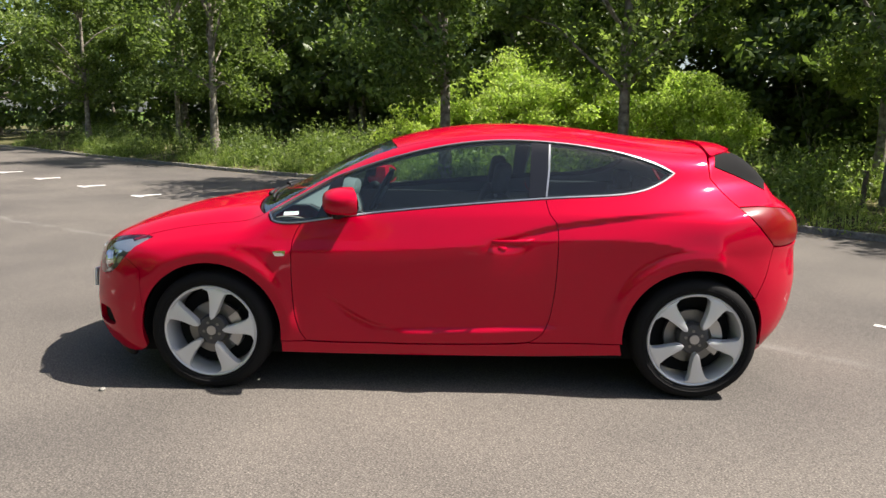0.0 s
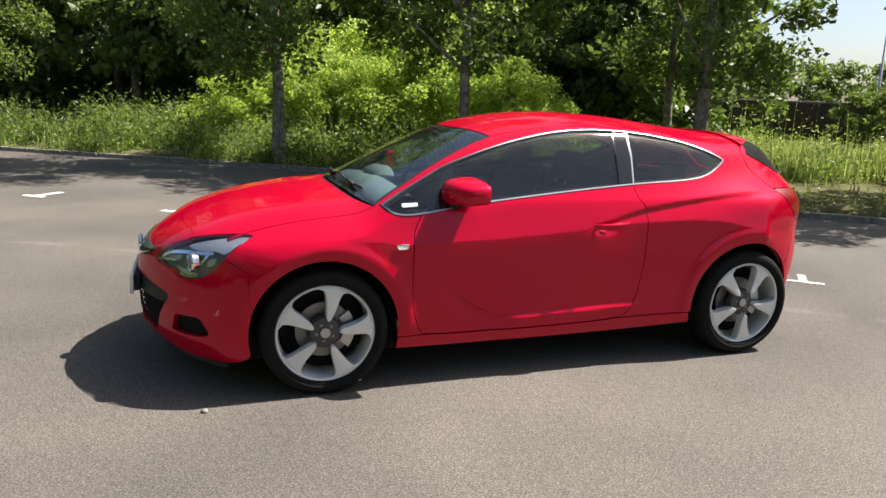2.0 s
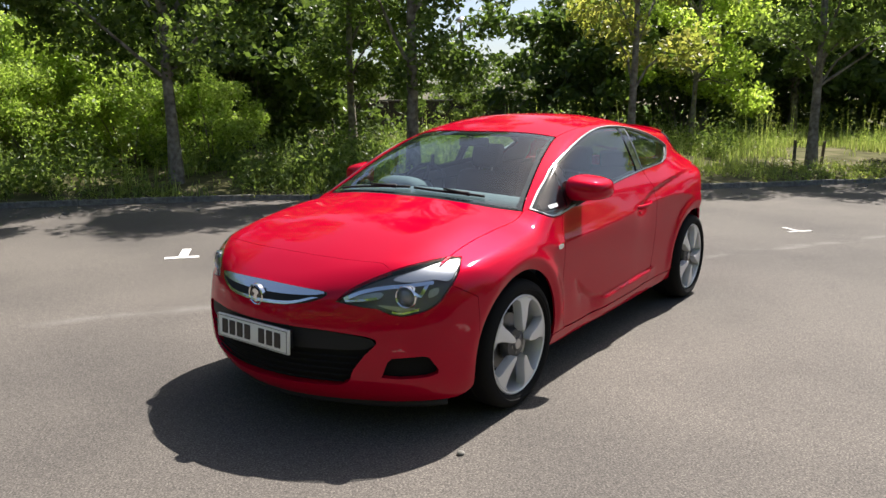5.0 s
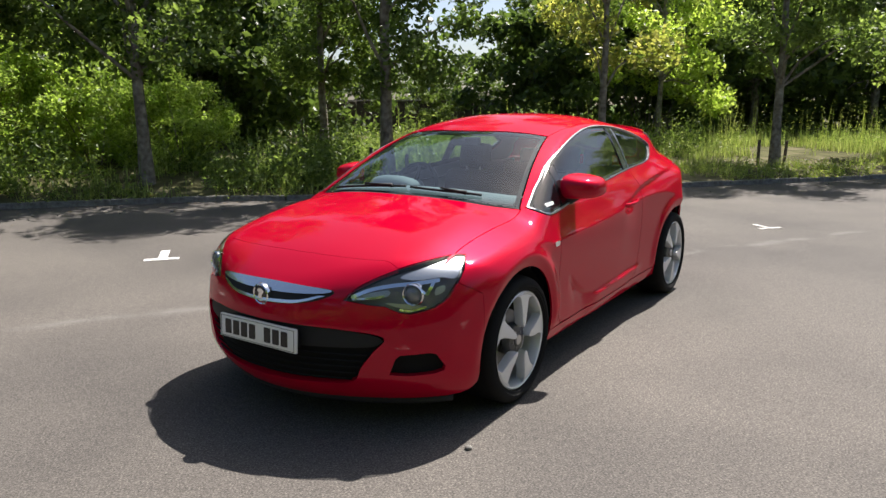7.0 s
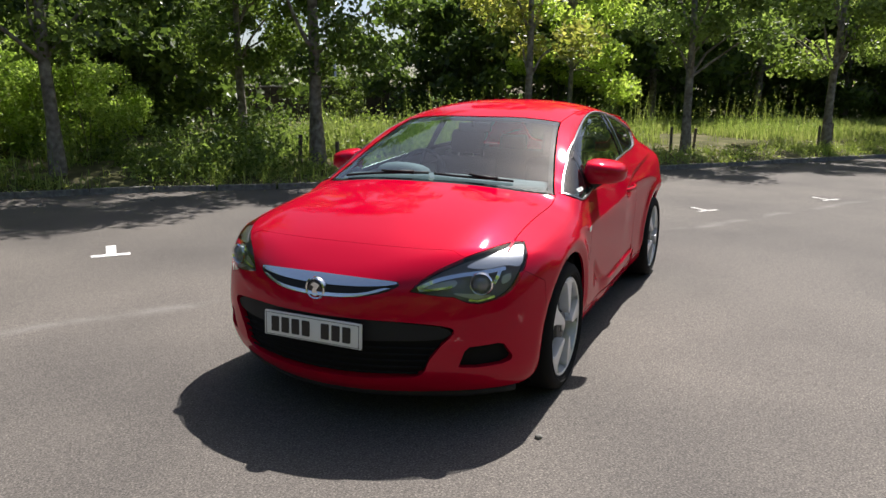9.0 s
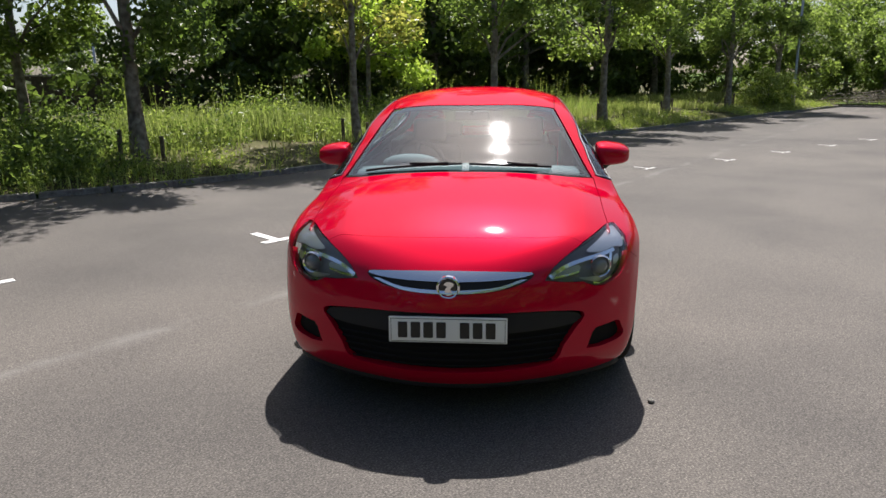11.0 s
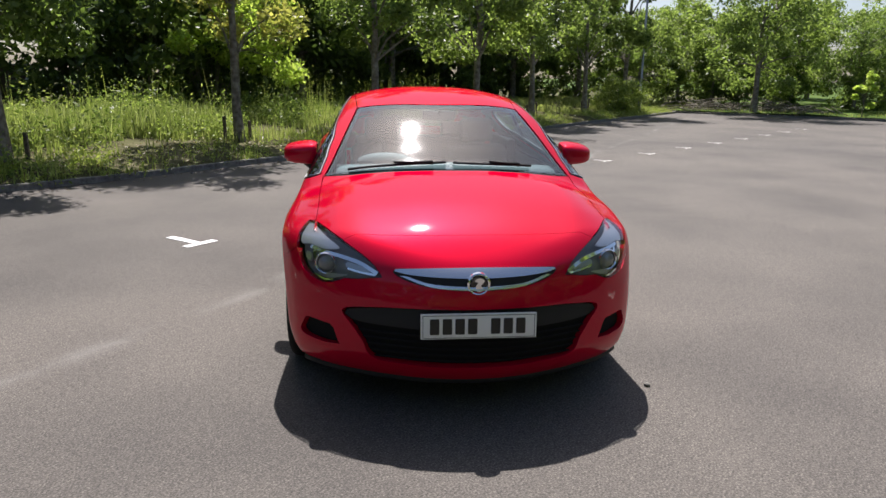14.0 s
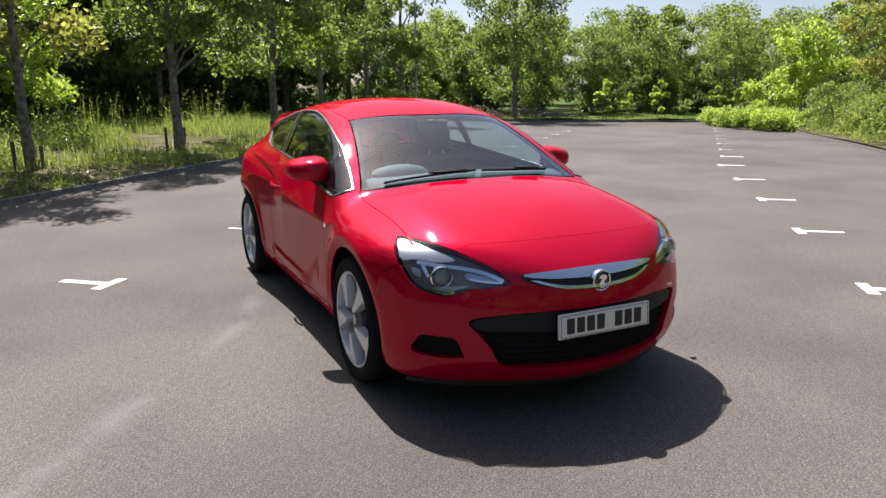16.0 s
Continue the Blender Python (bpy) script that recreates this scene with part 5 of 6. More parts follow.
def capsule(points, ry, rz, steps=14):
    """A soft bar with an oval section along x, from rows of (x, y, z, fullness)."""
    bm = bmesh.new()
    rings = []
    for x, y, z, k in points:
        rings.append([bm.verts.new((x, y + ry * k * math.cos(a), z + rz * k * math.sin(a))) for a in (2 * math.pi * i / steps for i in range(steps))])
    for a, b in zip(rings, rings[1:]):
        for i in range(steps):
            bm.faces.new((a[i], a[(i + 1) % steps], b[(i + 1) % steps], b[i]))
    bm.faces.new(rings[0][::-1])
    bm.faces.new(rings[-1])
    bmesh.ops.recalc_face_normals(bm, faces=bm.faces[:])
    return smooth(bm, 50)


for side, door in ((-1, doors[0]), (1, doors[1])):
    grip = [(0.150, 0.868, 0.866, 0.5), (0.162, 0.880, 0.867, 0.9), (0.19, 0.902, 0.869, 1.0), (0.27, 0.913, 0.874, 1.0), (0.35, 0.911, 0.879, 1.0), (0.385, 0.897, 0.882, 0.9), (0.395, 0.885, 0.883, 0.5)]
    handle = part("door_handle", capsule([(x, side * y, z, k) for x, y, z, k in grip], 0.010, 0.012), PAINT, door, "body-coloured pull handle")
    lock = [(0.180, 0.868, 0.835, 0.6), (0.20, 0.880, 0.832, 1.0), (0.235, 0.882, 0.828, 1.0), (0.255, 0.868, 0.826, 0.6)]
    part("lock_cover", capsule([(x, side * y, z, k) for x, y, z, k in lock], 0.008, 0.013), PAINT, door)


def mirror(side):
    """A door mirror: egg-shaped shell, glass to the rear, a black foot on the door."""
    bm = bmesh.new()
    bmesh.ops.create_uvsphere(bm, u_segments=32, v_segments=20, radius=1.0)
    for v in bm.verts:
        x, y, z = v.co
        x = min(math.copysign(abs(x) ** 0.7, x), 0.40)
        z = max(math.copysign(abs(z) ** 0.52, z), -0.88)
        y = max(math.copysign(abs(y) ** 0.80, y), -0.84)
        lean = 1.0 - 0.17 * y - 0.10 * max(0.0, -x)
        v.co = (-0.632 + 0.122 * x + 0.036 * y, side * (0.905 + 0.118 * y), 1.076 + 0.072 * z * lean - 0.004 * y + 0.006 * x)
    bmesh.ops.recalc_face_normals(bm, faces=bm.faces[:])
    shell = part("door_mirror", smooth(bm, 40), PAINT, car, "red door mirror on a black foot")
    bm = bmesh.new()
    bmesh.ops.create_circle(bm, cap_ends=True, segments=28, radius=1.0)
    for v in bm.verts:
        x, y, _ = v.co
        v.co = (-0.581 + 0.036 * x, side * (0.905 + 0.092 * x), 1.078 + 0.056 * y * (1 - 0.17 * x) - 0.004 * x)
    part("mirror_glass", smooth(bm), MIRROR, shell)
    foot = [(-0.70, 0.800, 0.992), (-0.685, 0.835, 1.005), (-0.665, 0.875, 1.025), (-0.65, 0.89, 1.04)]
    part("mirror_foot", tube([(x, side * y, z) for x, y, z in foot], 0.03, 12, [0.042, 0.036, 0.030, 0.028]), PLASTIC, shell)


mirror(-1)
mirror(1)

# emblem and number plate
disc = lathe([(0.0, -2.362), (0.036, -2.361), (0.041, -2.357), (0.042, -2.349)], 40, "x")
emblem = part("emblem", disc, DARK_PAINT, grille, "round chrome-ringed badge", Matrix.Translation((0.012, 0, 0.672)))
part("ring", lathe([(0.041, -2.348), (0.042, -2.362), (0.047, -2.366), (0.052, -2.362), (0.054, -2.346)], 40, "x"), CHROME, emblem)
motif = bmesh.new()
pts = spline([(-0.026, 0.018), (0.0, 0.030), (0.020, 0.016), (0.004, 0.008), (0.014, -0.008), (0.006, -0.034), (-0.020, -0.026), (-0.010, -0.006)], 0.006, True)
f_ = motif.faces.new([motif.verts.new((-2.361, p[0], p[1])) for p in pts])
r_ = bmesh.ops.extrude_face_region(motif, geom=[f_])
bmesh.ops.translate(motif, verts=[v for v in r_["geom"] if isinstance(v, bmesh.types.BMVert)], vec=(-0.004, 0, 0))
bmesh.ops.recalc_face_normals(motif, faces=motif.faces[:])
part("motif", motif, CHROME, emblem)

PLATE_M = Matrix.Translation((-2.385, 0, 0.490)) @ Matrix.Rotation(radians(3), 4, "Y")
plate = part("number_plate", box(-0.004, -0.262, -0.058, 0.012, 0.262, 0.058, 0.004), PLATE_WHITE, car, "white front number plate with dark characters", PLATE_M)
spots = [0.200, 0.143, 0.086, 0.029, -0.075, -0.132, -0.189]
for y in spots:
    part("plate_bar", box(-0.0065, y - 0.021, -0.036, -0.0035, y + 0.021, 0.036, 0.003, 1), PLATE_BLACK, plate)
for z in (-0.052, 0.0505):
    part("plate_rim", box(-0.0055, -0.255, z - 0.001, -0.0035, 0.255, z + 0.001), PLATE_BLACK, plate)
for y in (-0.252, 0.252):
    part("plate_rim", box(-0.0055, y - 0.001, -0.051, -0.0035, y + 0.001, 0.0495), PLATE_BLACK, plate)
part("plate_holder", box(-2.372, -0.24, 0.446, -2.335, 0.24, 0.538, 0.008), PLASTIC, bumper)
# upper band and slats of the lower grille
band_half = front_pts(spline([(0.0, 0.556), (-0.2, 0.554), (-0.44, 0.543), (-0.595, 0.514), (-0.575, 0.468), (-0.3, 0.455), (0.0, 0.450)], 0.02))
part("grille_band", skin(loop(band_half, flip_y(band_half)[::-1]), unit(-0.97, 0, 0.2), h=0.03, gap=0.002, lift=-0.012, flange=0.02), PLASTIC, bumper)
for k, z in enumerate((0.425, 0.395, 0.365, 0.335, 0.305)):
    w_ = 0.535 - 0.018 * k
    l_ = front_pts(np.array([(y, z) for y in np.linspace(0, -w_, 16)])) + np.array([0.016, 0, 0])
    part("grille_slat", tube(np.concatenate([flip_y(l_)[::-1], l_[1:]]), 0.0045, 6), LINER, bumper)
lip = np.array([(y, 0.190) for y in np.linspace(0, -0.80, 20)])
lip = front_pts(lip)
lip_l = np.concatenate([flip_y(lip)[::-1], lip[1:]]) + np.array([0.035, 0, -0.012])
part("air_dam", tube(lip_l, 0.022, 8), PLASTIC, bumper)

# inside the head lamps
for m in (1, -1):
    head_lamp = [o for o in car.children if o.name.startswith("headlamp")][0 if m == 1 else 1]

    def strip(knots, width, lift_):
        c_ = front_pts(spline(knots, 0.015))
        t_l = np.gradient(c_, axis=0)
        t_l /= np.linalg.norm(t_l, axis=1)[:, None]
        n_l = normal(c_)
        s_l = np.cross(n_l, t_l)
        v = np.concatenate([c_ + s_l * width / 2 + n_l * lift_, c_ - s_l * width / 2 + n_l * lift_]) * [1, m, 1]
        k = len(c_)
        return from_arrays("strip", v, [(i, i + 1, k + i + 1, k + i) for i in range(k - 1)])

    part("light_blade", strip([(-0.455, 0.694), (-0.533, 0.733), (-0.62, 0.752), (-0.70, 0.760), (-0.775, 0.770)], 0.018, -0.016), CHROME, head_lamp, "chrome light blade")
    part("light_blade", strip([(-0.462, 0.687), (-0.53, 0.692), (-0.592, 0.702)], 0.010, -0.014), CHROME, head_lamp, "chrome light blade")
    def panel(knots, lift_):
        return skin(front_pts(spline(knots, 0.012, True)), DIAG, h=0.012, gap=0.0, flange=0.006, lift=lift_, mirror=m < 0)

    part("reflector", panel([(-0.462, 0.693), (-0.52, 0.716), (-0.60, 0.732), (-0.605, 0.705), (-0.54, 0.688)], -0.030), LAMP_SILVER, head_lamp, "pale inner reflector")
    part("turn_reflector", panel([(-0.63, 0.785), (-0.69, 0.820), (-0.745, 0.845), (-0.785, 0.848), (-0.822, 0.80), (-0.818, 0.77), (-0.775, 0.780), (-0.70, 0.772)], -0.012), LAMP_SILVER, head_lamp, "pale turn lamp reflector")
    part("lower_reflector", panel([(-0.60, 0.672), (-0.655, 0.650), (-0.70, 0.640), (-0.745, 0.652), (-0.72, 0.660), (-0.66, 0.668)], -0.024), LAMP_SILVER, head_lamp)
    part("side_blade", strip([(-0.758, 0.768), (-0.756, 0.735), (-0.748, 0.705)], 0.016, -0.018), CHROME, head_lamp, "chrome light blade")
    part("side_reflector", panel([(-0.775, 0.735), (-0.80, 0.745), (-0.805, 0.715), (-0.78, 0.700)], -0.022), LAMP_SILVER, head_lamp)
    spot = front_pts(np.array([(-0.690, 0.703)]))[0] * [1, m, 1]
    aim = Matrix.Translation(Vector(spot) + Vector((0.020, 0, 0))) @ Matrix.Rotation(radians(14 * m), 4, "Z")
    projector = part("projector", lathe([(0.052, 0.03), (0.054, 0.0), (0.049, -0.008), (0.043, -0.002), (0.041, 0.012)], 36, "x"), CHROME, head_lamp, "round projector lamp", aim)
    part("lens", lathe([(0.041, 0.012), (0.036, -0.002), (0.026, -0.012), (0.013, -0.017), (0.0, -0.018)], 32, "x"), LENS, projector)
    part("lower_blade", strip([(-0.66, 0.642), (-0.70, 0.634), (-0.755, 0.650)], 0.010, -0.012), CHROME, head_lamp)

# wheels
def spoke_mesh():
    """One blade of the wheel: narrow at the hub, broad and swept at the rim, with a thick bevelled edge."""
    edge = [(0.070, 0), (0.082, -9), (0.115, -12.5), (0.16, -13), (0.210, -13), (0.240, -15.5), (0.249, -21), (0.250, 0), (0.249, 19), (0.240, 13), (0.210, 10.0), (0.16, 8.5), (0.115, 8.5), (0.085, 8.0)]
    k = spline([(r * math.cos(radians(a)), r * math.sin(radians(a))) for r, a in edge], 0.012, True)
    bm = bmesh.new()
    dish = lambda r: -0.012 - 0.020 * (1 - np.clip(r / 0.235, 0, 1)) + 0.0  # noqa: E731
    rings = []
    for scale, depth in ((1.0, 0.050), (1.0, 0.006), (0.955, 0.0), (0.70, -0.002)):
        c = k.mean(0)
        ring = []
        for q in k:
            p = c + (q - c) * np.array([1 - (1 - scale) * 0.35, scale])
            r = np.hypot(*p)
            ring.append(bm.verts.new((p[0], -dish(r) * -1 - 0.0 + depth, p[1])))
        rings.append(ring)
    n = len(k)
    for a, b in zip(rings, rings[1:]):
        for i in range(n):
            bm.faces.new((a[i], a[(i + 1) % n], b[(i + 1) % n], b[i]))
    bm.faces.new(rings[-1])
    bmesh.ops.recalc_face_normals(bm, faces=bm.faces[:])
    me = bpy.data.meshes.new("spoke")
    smooth(bm, 32).to_mesh(me)
    bm.free()
    me.materials.append(ALLOY)
    return me


SPOKE = spoke_mesh()
TYRE_R = HUB_Z


def wheel(place, turn, spin):
    """A wheel with its outer face to -y."""
    root = new("wheel")
    root.parent = car
    root.matrix_basis = Matrix.Translation(place) @ Matrix.Rotation(turn, 4, "Z") @ Matrix.Rotation(spin, 4, "Y")
    R = TYRE_R
    tyre = part("tyre", lathe([(0.258, 0.0), (0.264, -0.012), (0.278, -0.022), (0.300, -0.026), (0.320, -0.018), (0.332, -0.004), (R - 0.003, 0.014), (R, 0.035), (R, 0.085), (R - 0.003, 0.088), (R, 0.091), (R, 0.150), (R, 0.185), (R - 0.010, 0.208), (0.30, 0.228), (0.247, 0.215)], 72), RUBBER, root, "black low-profile tyre")
    for rr, y in ((0.290, -0.0255), (0.274, -0.021)):
        part("sidewall_rib", lathe([(rr - 0.002, y + 0.002), (rr, y - 0.0015), (rr + 0.002, y + 0.002)], 72), RUBBER, tyre)
    part("rim", lathe([(0.246, 0.20), (0.238, 0.16), (0.236, 0.06), (0.243, 0.004), (0.249, -0.010), (0.257, -0.014), (0.264, -0.008), (0.263, 0.006)], 72), ALLOY, root, "silver alloy rim")
    for k in range(5):
        part("spoke", SPOKE, None, root, matrix=Matrix.Rotation(radians(72 * k), 4, "Y"))
    part("hub_cap", lathe([(0.088, 0.055), (0.086, 0.024), (0.078, 0.014), (0.036, 0.008), (0.033, 0.004), (0.0, 0.002)], 40), ALLOY_DARK, root, "dark grey hub")
    part("cap_badge", lathe([(0.027, 0.006), (0.026, -0.001), (0.0, -0.002)], 28), SATIN, root)
    for k in range(5):
        a = radians(72 * k + 36)
        part("wheel_bolt", lathe([(0.0085, 0.02), (0.0085, 0.007), (0.0, 0.006)], 10), STEEL, root, matrix=Matrix.Translation((0.046 * math.cos(a), 0, 0.046 * math.sin(a))))
    part("brake_disc", lathe([(0.060, 0.085), (0.060, 0.075), (0.150, 0.072), (0.152, 0.078), (0.150, 0.098), (0.06, 0.098)], 48), STEEL, root, "steel brake disc")
    part("backing", lathe([(0.0, 0.125), (0.225, 0.125)], 40), LINER, root)
    return root


def caliper(place, turn):
    bm = bmesh.new()
    n = 9
    rings = []
    for i in range(n):
        a = radians(-38 + 76 * i / (n - 1))
        rings.append([bm.verts.new((r * math.cos(a), y, r * math.sin(a))) for r, y in ((0.105, 0.05), (0.165, 0.05), (0.165, 0.115), (0.105, 0.115))])
    for a, b in zip(rings, rings[1:]):
        for i in range(4):
            bm.faces.new((a[i], a[(i + 1) % 4], b[(i + 1) % 4], b[i]))
    bm.faces.new(rings[0][::-1])
    bm.faces.new(rings[-1])
    bmesh.ops.recalc_face_normals(bm, faces=bm.faces[:])
    part("brake_caliper", smooth(bm), SATIN, car, "grey brake caliper", Matrix.Translation(place) @ Matrix.Rotation(turn, 4, "Z"))


for cx, spin_l, spin_r in ((AXLE_F, radians(-8.5), radians(20)), (AXLE_R, radians(10), radians(8))):
    wheel((cx, -0.896, HUB_Z), 0.0, spin_l)
    wheel((cx, 0.896, HUB_Z), math.pi, spin_r)
    for s_ in (-1, 1):
        caliper((cx, s_ * 0.896, HUB_Z), 0.0 if s_ < 0 else math.pi)
        bm = bmesh.new()
        n, rr = 28, ARCH_R + 0.004
        a_ = [radians(-8 + 196 * i / n) for i in range(n + 1)]
        rows = [[bm.verts.new((cx + rr * math.cos(a), s_ * y, HUB_Z + rr * math.sin(a))) for a in a_] for y in (0.855 if cx < 0 else 0.79, 0.55)]
        for i in range(n):
            bm.faces.new((rows[0][i], rows[0][i + 1], rows[1][i + 1], rows[1][i]))
        cap_ = bm.faces.new(rows[1])
        part("wheel_arch_liner", smooth(bm), LINER, car)

# underneath and inside
part("underbody", box(-1.98, -0.74, 0.165, 1.62, 0.74, 0.30, 0.02), LINER, car)
part("floor_pan", box(-1.0, -0.825, 0.215, 0.88, 0.825, 0.285, 0.01), LINER, car)
part("engine_bay", box(-2.05, -0.50, 0.29, -1.15, 0.50, 0.78, 0.02), LINER, car)
part("boot_floor", box(0.95, -0.50, 0.29, 1.78, 0.50, 0.80, 0.02), LINER, car)
for s_ in (-1, 1):
    door_card = part("door_card", box(-0.95, s_ * 0.80 - 0.02, 0.30, 0.75, s_ * 0.80 + 0.02, 0.97, 0.015), FABRIC, car)
    part("rear_side_trim", box(0.60, s_ * 0.72 - 0.05, 0.75, 1.45, s_ * 0.72 + 0.03, 1.06, 0.02), FABRIC, car)


def soft_box(x0, y0, z0, x1, y1, z1, r, shear=0.0):
    bm = box(x0, y0, z0, x1, y1, z1, r, 4)
    for v in bm.verts:
        v.co.x += shear * (v.co.z - z0)
    return smooth(bm, 60)


dash_profile = [(-1.085, 0.985), (-1.06, 1.02), (-0.99, 1.04), (-0.88, 1.035), (-0.80, 0.985), (-0.76, 0.88), (-0.78, 0.72), (-0.85, 0.55), (-1.14, 0.55)]
bm = bmesh.new()
rows = [[bm.verts.new((x, y, z + 0.010 * math.cos(y * 4))) for x, z in dash_profile] for y in np.linspace(-0.67, 0.67, 25)]
for a, b in zip(rows, rows[1:]):
    for i in range(len(dash_profile) - 1):
        bm.faces.new((a[i], a[i + 1], b[i + 1], b[i]))
bmesh.ops.recalc_face_normals(bm, faces=bm.faces[:])
dash = part("dashboard", smooth(bm, 50), TRIM, car, "dark grey soft dashboard")
hood = capsule([(-0.93, 0.37, 1.025, 0.2), (-0.90, 0.37, 1.035, 0.85), (-0.84, 0.37, 1.045, 1.0), (-0.76, 0.37, 1.035, 0.95), (-0.75, 0.37, 1.03, 0.5)], 0.18, 0.055)
part("instrument_hood", hood, TRIM, dash)

STEER = Matrix.Translation((-0.60, 0.37, 0.985)) @ Matrix.Rotation(radians(-62), 4, "Y")
steer = part("steering_wheel", tube([(0.185 * math.cos(a), 0.185 * math.sin(a), 0) for a in np.linspace(0, 2 * math.pi, 41)], 0.016, 10), PLASTIC, car, "black steering wheel", STEER)
part("airbag_pad", lathe([(0.0, 0.022), (0.05, 0.02), (0.075, 0.0), (0.07, -0.03), (0.0, -0.035)], 28, "z"), TRIM, steer)
for a in (0, 115, 245):
    part("wheel_spoke", tube([(0.05 * math.cos(radians(a)), 0.05 * math.sin(radians(a)), 0), (0.18 * math.cos(radians(a)), 0.18 * math.sin(radians(a)), 0)], 0.016, 8), PLASTIC, steer)


def seat(x, y, name="front_seat"):
    cushion = part(name, soft_box(x - 0.28, y - 0.25, 0.36, x + 0.26, y + 0.25, 0.58, 0.06), FABRIC, car, "dark fabric seat")
    part("backrest", soft_box(x + 0.16, y - 0.24, 0.50, x + 0.32, y + 0.24, 1.06, 0.07, 0.28), FABRIC, cushion)
    part("headrest", soft_box(x + 0.34, y - 0.13, 1.08, x + 0.44, y + 0.13, 1.26, 0.045, 0.2), FABRIC, cushion)
    for d_ in (-0.06, 0.06):
        part("headrest_post", tube([(x + 0.36, y + d_, 1.02), (x + 0.385, y + d_, 1.10)], 0.006, 8), STEEL, cushion)


seat(-0.18, -0.37)
seat(-0.18, 0.37)
bench = part("rear_bench", soft_box(0.58, -0.58, 0.38, 1.0, 0.58, 0.60, 0.05), FABRIC, car, "dark fabric rear bench")
part("backrest", soft_box(0.92, -0.58, 0.55, 1.06, 0.58, 1.06, 0.05, 0.25), FABRIC, bench)
for y in (-0.3, 0.3):
    part("headrest", soft_box(1.05, y - 0.12, 1.05, 1.13, y + 0.12, 1.18, 0.03), FABRIC, bench)
both_sides("door_lining", door_outline, SIDE, TRIM, "dark door lining", h=0.05, lift=-0.035, flange=0.0)
both_sides("side_lining", frame_outline, unit(0, -0.80, 0.6), TRIM, "dark side lining", h=0.05, lift=-0.030, flange=0.0)
part("roof_lining", skin(roof_outline, TOP, h=0.08, lift=-0.035, flange=0.0), mat("roof_cloth", (0.20, 0.21, 0.22), 0.95), car)
inner_mirror = part("rear_view_mirror", soft_box(-0.52, -0.115, 1.285, -0.495, 0.115, 1.345, 0.012), PLASTIC, car, "black interior mirror")
part("mirror_stalk", tube([(-0.53, 0, 1.33), (-0.56, 0, 1.345)], 0.012, 8), PLASTIC, inner_mirror)

# wipers
def on_screen(pts_xy, up):
    return top_pts(np.array(pts_xy)) + np.array([0, 0, up])


for a_, b_, pivot in (((-1.135, 0.60), (-1.155, 0.02), (-1.19, 0.10)), ((-1.16, -0.02), (-1.13, -0.50), (-1.17, -0.42))):
    blade_pts = on_screen([(a_[0] + (b_[0] - a_[0]) * t - 0.02 * math.sin(math.pi * t), a_[1] + (b_[1] - a_[1]) * t) for t in np.linspace(0, 1, 14)], 0.010)
    wiper = part("wiper", tube(blade_pts, 0.008, 6), PLASTIC, car, "black windscreen wiper")
    arm = on_screen([pivot, ((pivot[0] + blade_pts[6][0]) / 2 - 0.005, (pivot[1] + blade_pts[6][1]) / 2), (blade_pts[6][0], blade_pts[6][1])], 0.026)
    part("wiper_arm", tube(arm, 0.009, 6, [0.014, 0.009, 0.006]), PLASTIC, wiper)
rw = [(1.90, -0.02, 1.10), (1.87, 0.05, 1.14), (1.80, 0.22, 1.19)]
part("rear_wiper", tube(rw, 0.012, 8), PLASTIC, car)

# ---- small things on the ground ----


def brush_pile(u, v, size, seed):
    """Cut branches thrown on a heap."""
    r = random.Random(seed)
    bm = bmesh.new()
    for k in range(130):
        a, tilt = r.uniform(0, 6.3), r.uniform(-0.15, 0.5)
        c = Vector((r.gauss(0, size * 0.45), r.gauss(0, size * 0.25), abs(r.gauss(0.12, 0.16))))
        d = Vector((math.cos(a) * math.cos(tilt), math.sin(a) * math.cos(tilt), math.sin(tilt))) * r.uniform(0.25, 0.7)
        mid = c + Vector((r.gauss(0, 0.06), r.gauss(0, 0.06), r.gauss(0.03, 0.04)))
        t = tube([c - d, mid, c + d], 1, 5, [0.028, 0.020, 0.008])
        tmp = bpy.data.meshes.new("twig")
        t.to_mesh(tmp)
        t.free()
        bm.from_mesh(tmp)
        bpy.data.meshes.remove(tmp)
    ob = part("brush_pile", bm, BARK, matrix=Matrix.Translation(lot(u, v, 0.12)) @ Matrix.Rotation(r.uniform(0, 3), 4, "Z"))
    return tagged(ob, "low heap of dry grey cut branches on the grass", "brush pile", kind="stuff")


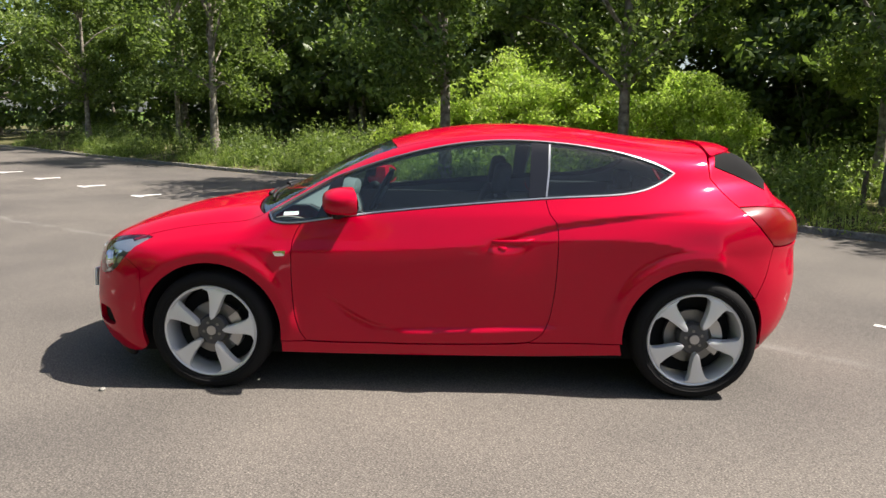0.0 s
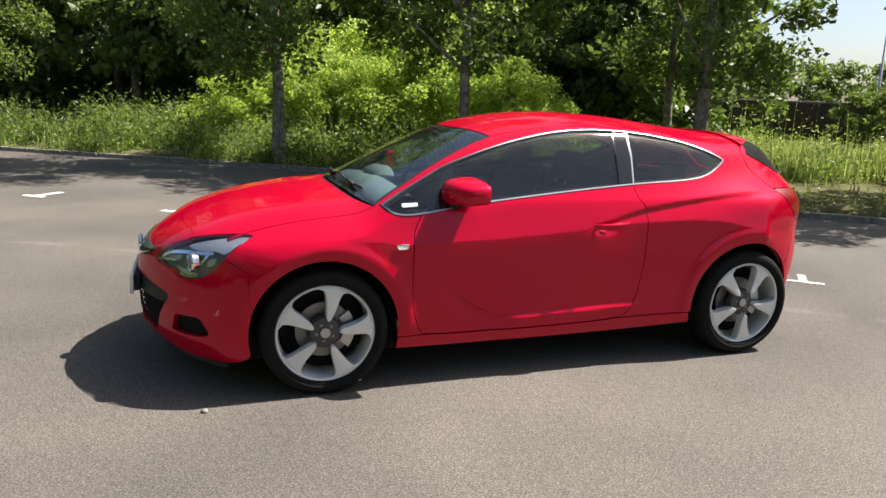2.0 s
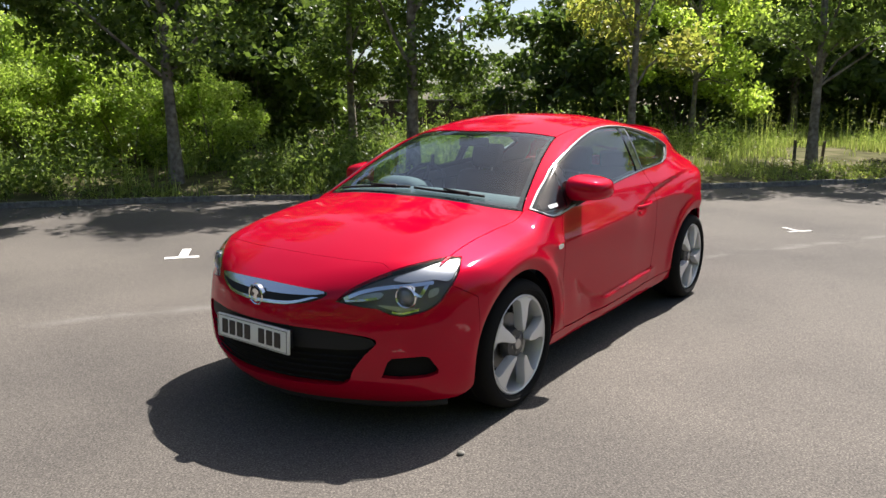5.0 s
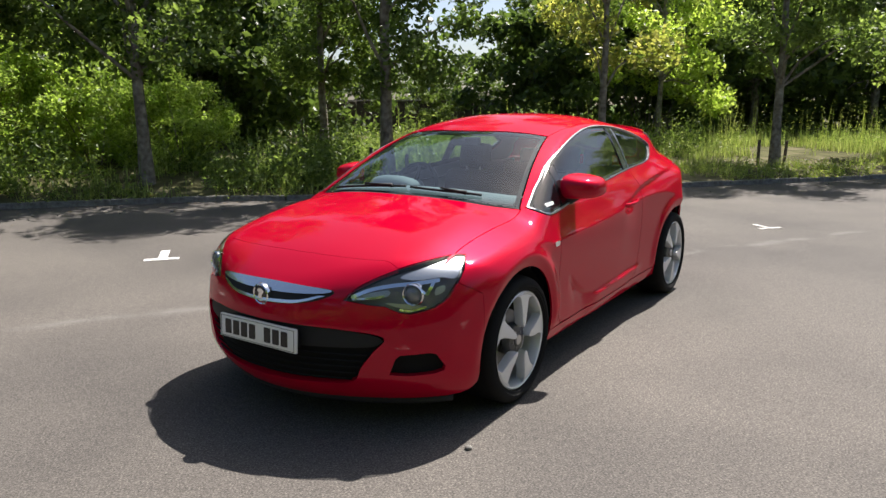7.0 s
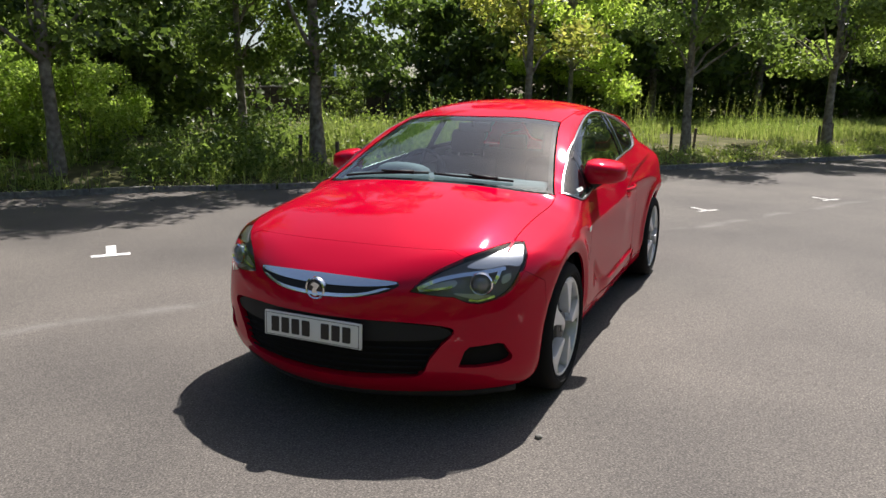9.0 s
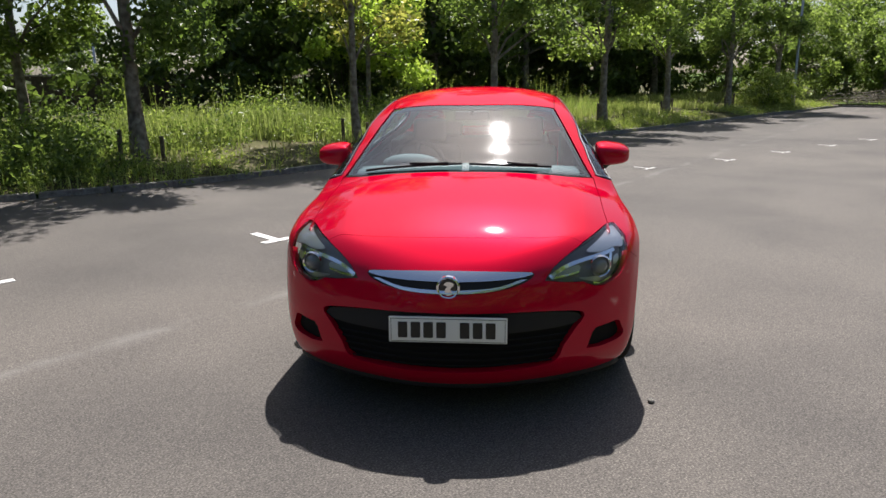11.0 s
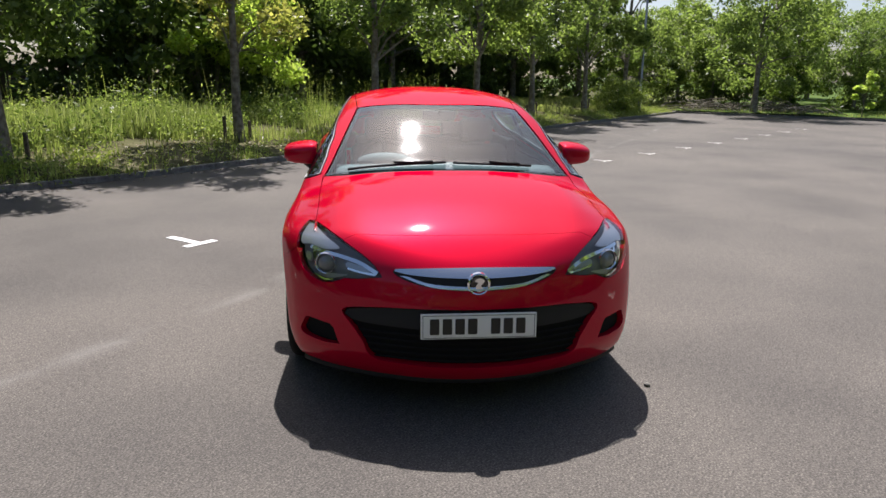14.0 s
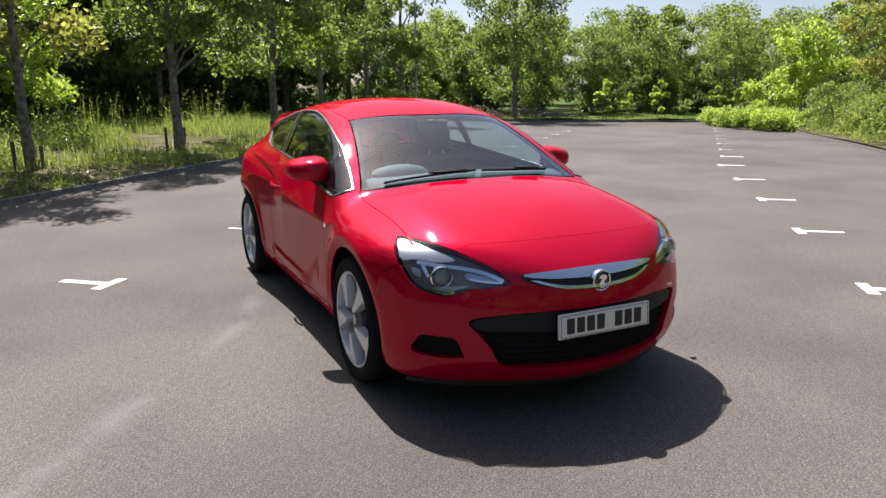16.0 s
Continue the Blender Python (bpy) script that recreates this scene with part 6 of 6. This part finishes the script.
brush_pile(32.6, 5.2, 2.2, 3)
brush_pile(32.8, 2.2, 1.9, 4)


def pebble(u, v, size, seed):
    r = random.Random(seed)
    bm = bmesh.new()
    bmesh.ops.create_icosphere(bm, subdivisions=2, radius=size)
    for q in bm.verts:
        q.co *= 1 + 0.25 * noise.noise(q.co * (1.3 / size) + Vector((seed, 0, 0)))
        q.co.z *= 0.6
    ob = part("stone", smooth(bm, 60), CONCRETE, matrix=Matrix.Translation(lot(u, v, size * 0.45)) @ Matrix.Rotation(r.uniform(0, 6), 4, "Z"))
    return tagged(ob, "small grey loose stone on the asphalt", "stone", "loose stones")


rs_ = random.Random(12)
pebble(-0.94, -2.03, 0.018, 1)
for k in range(26):
    pebble(rs_.uniform(-6, 16), 6.62 - abs(rs_.gauss(0, 0.5)), rs_.uniform(0.010, 0.028), k + 2)

DRY_LEAF = leaf_mat("dry_leaf", (0.10, 0.065, 0.03), (0.20, 0.14, 0.07), (0.32, 0.25, 0.14), 0.15, 0.2)
rng_ = np.random.default_rng(77)
n_ = 1500
lu = rng_.uniform(-20, 28, n_)
lv = KERB_N - 0.03 - np.abs(rng_.normal(0, 0.28, n_)) * rng_.uniform(0.3, 2.2, n_)
place_ = np.stack([lu, bow(lu, lv), np.full(n_, 0.012)], 1)
v_, f_ = leaves(place_, rng_.uniform(0.010, 0.028, n_), rng_, 6.0)
litter = part("leaf_litter", quick_mesh("leaf_litter", v_, f_, DRY_LEAF), None, matrix=LOT_MATRIX)
tagged(litter, "dry leaf litter swept along the kerb", "leaf litter", kind="stuff")
n_ = 3000
lu, lv = rng_.uniform(0, 30, n_), rng_.uniform(6.85, 9.2, n_)
place_ = np.stack([lu, bow(lu, lv), verge_z(lu, lv) + 0.02], 1)
v_, f_ = leaves(place_, rng_.uniform(0.015, 0.040, n_), rng_, 3.0)
litter = part("leaf_litter", quick_mesh("leaf_litter", v_, f_, DRY_LEAF), None, matrix=LOT_MATRIX)
tagged(litter, "dry leaves and bits of bark on the bare soil", "leaf litter", kind="stuff")
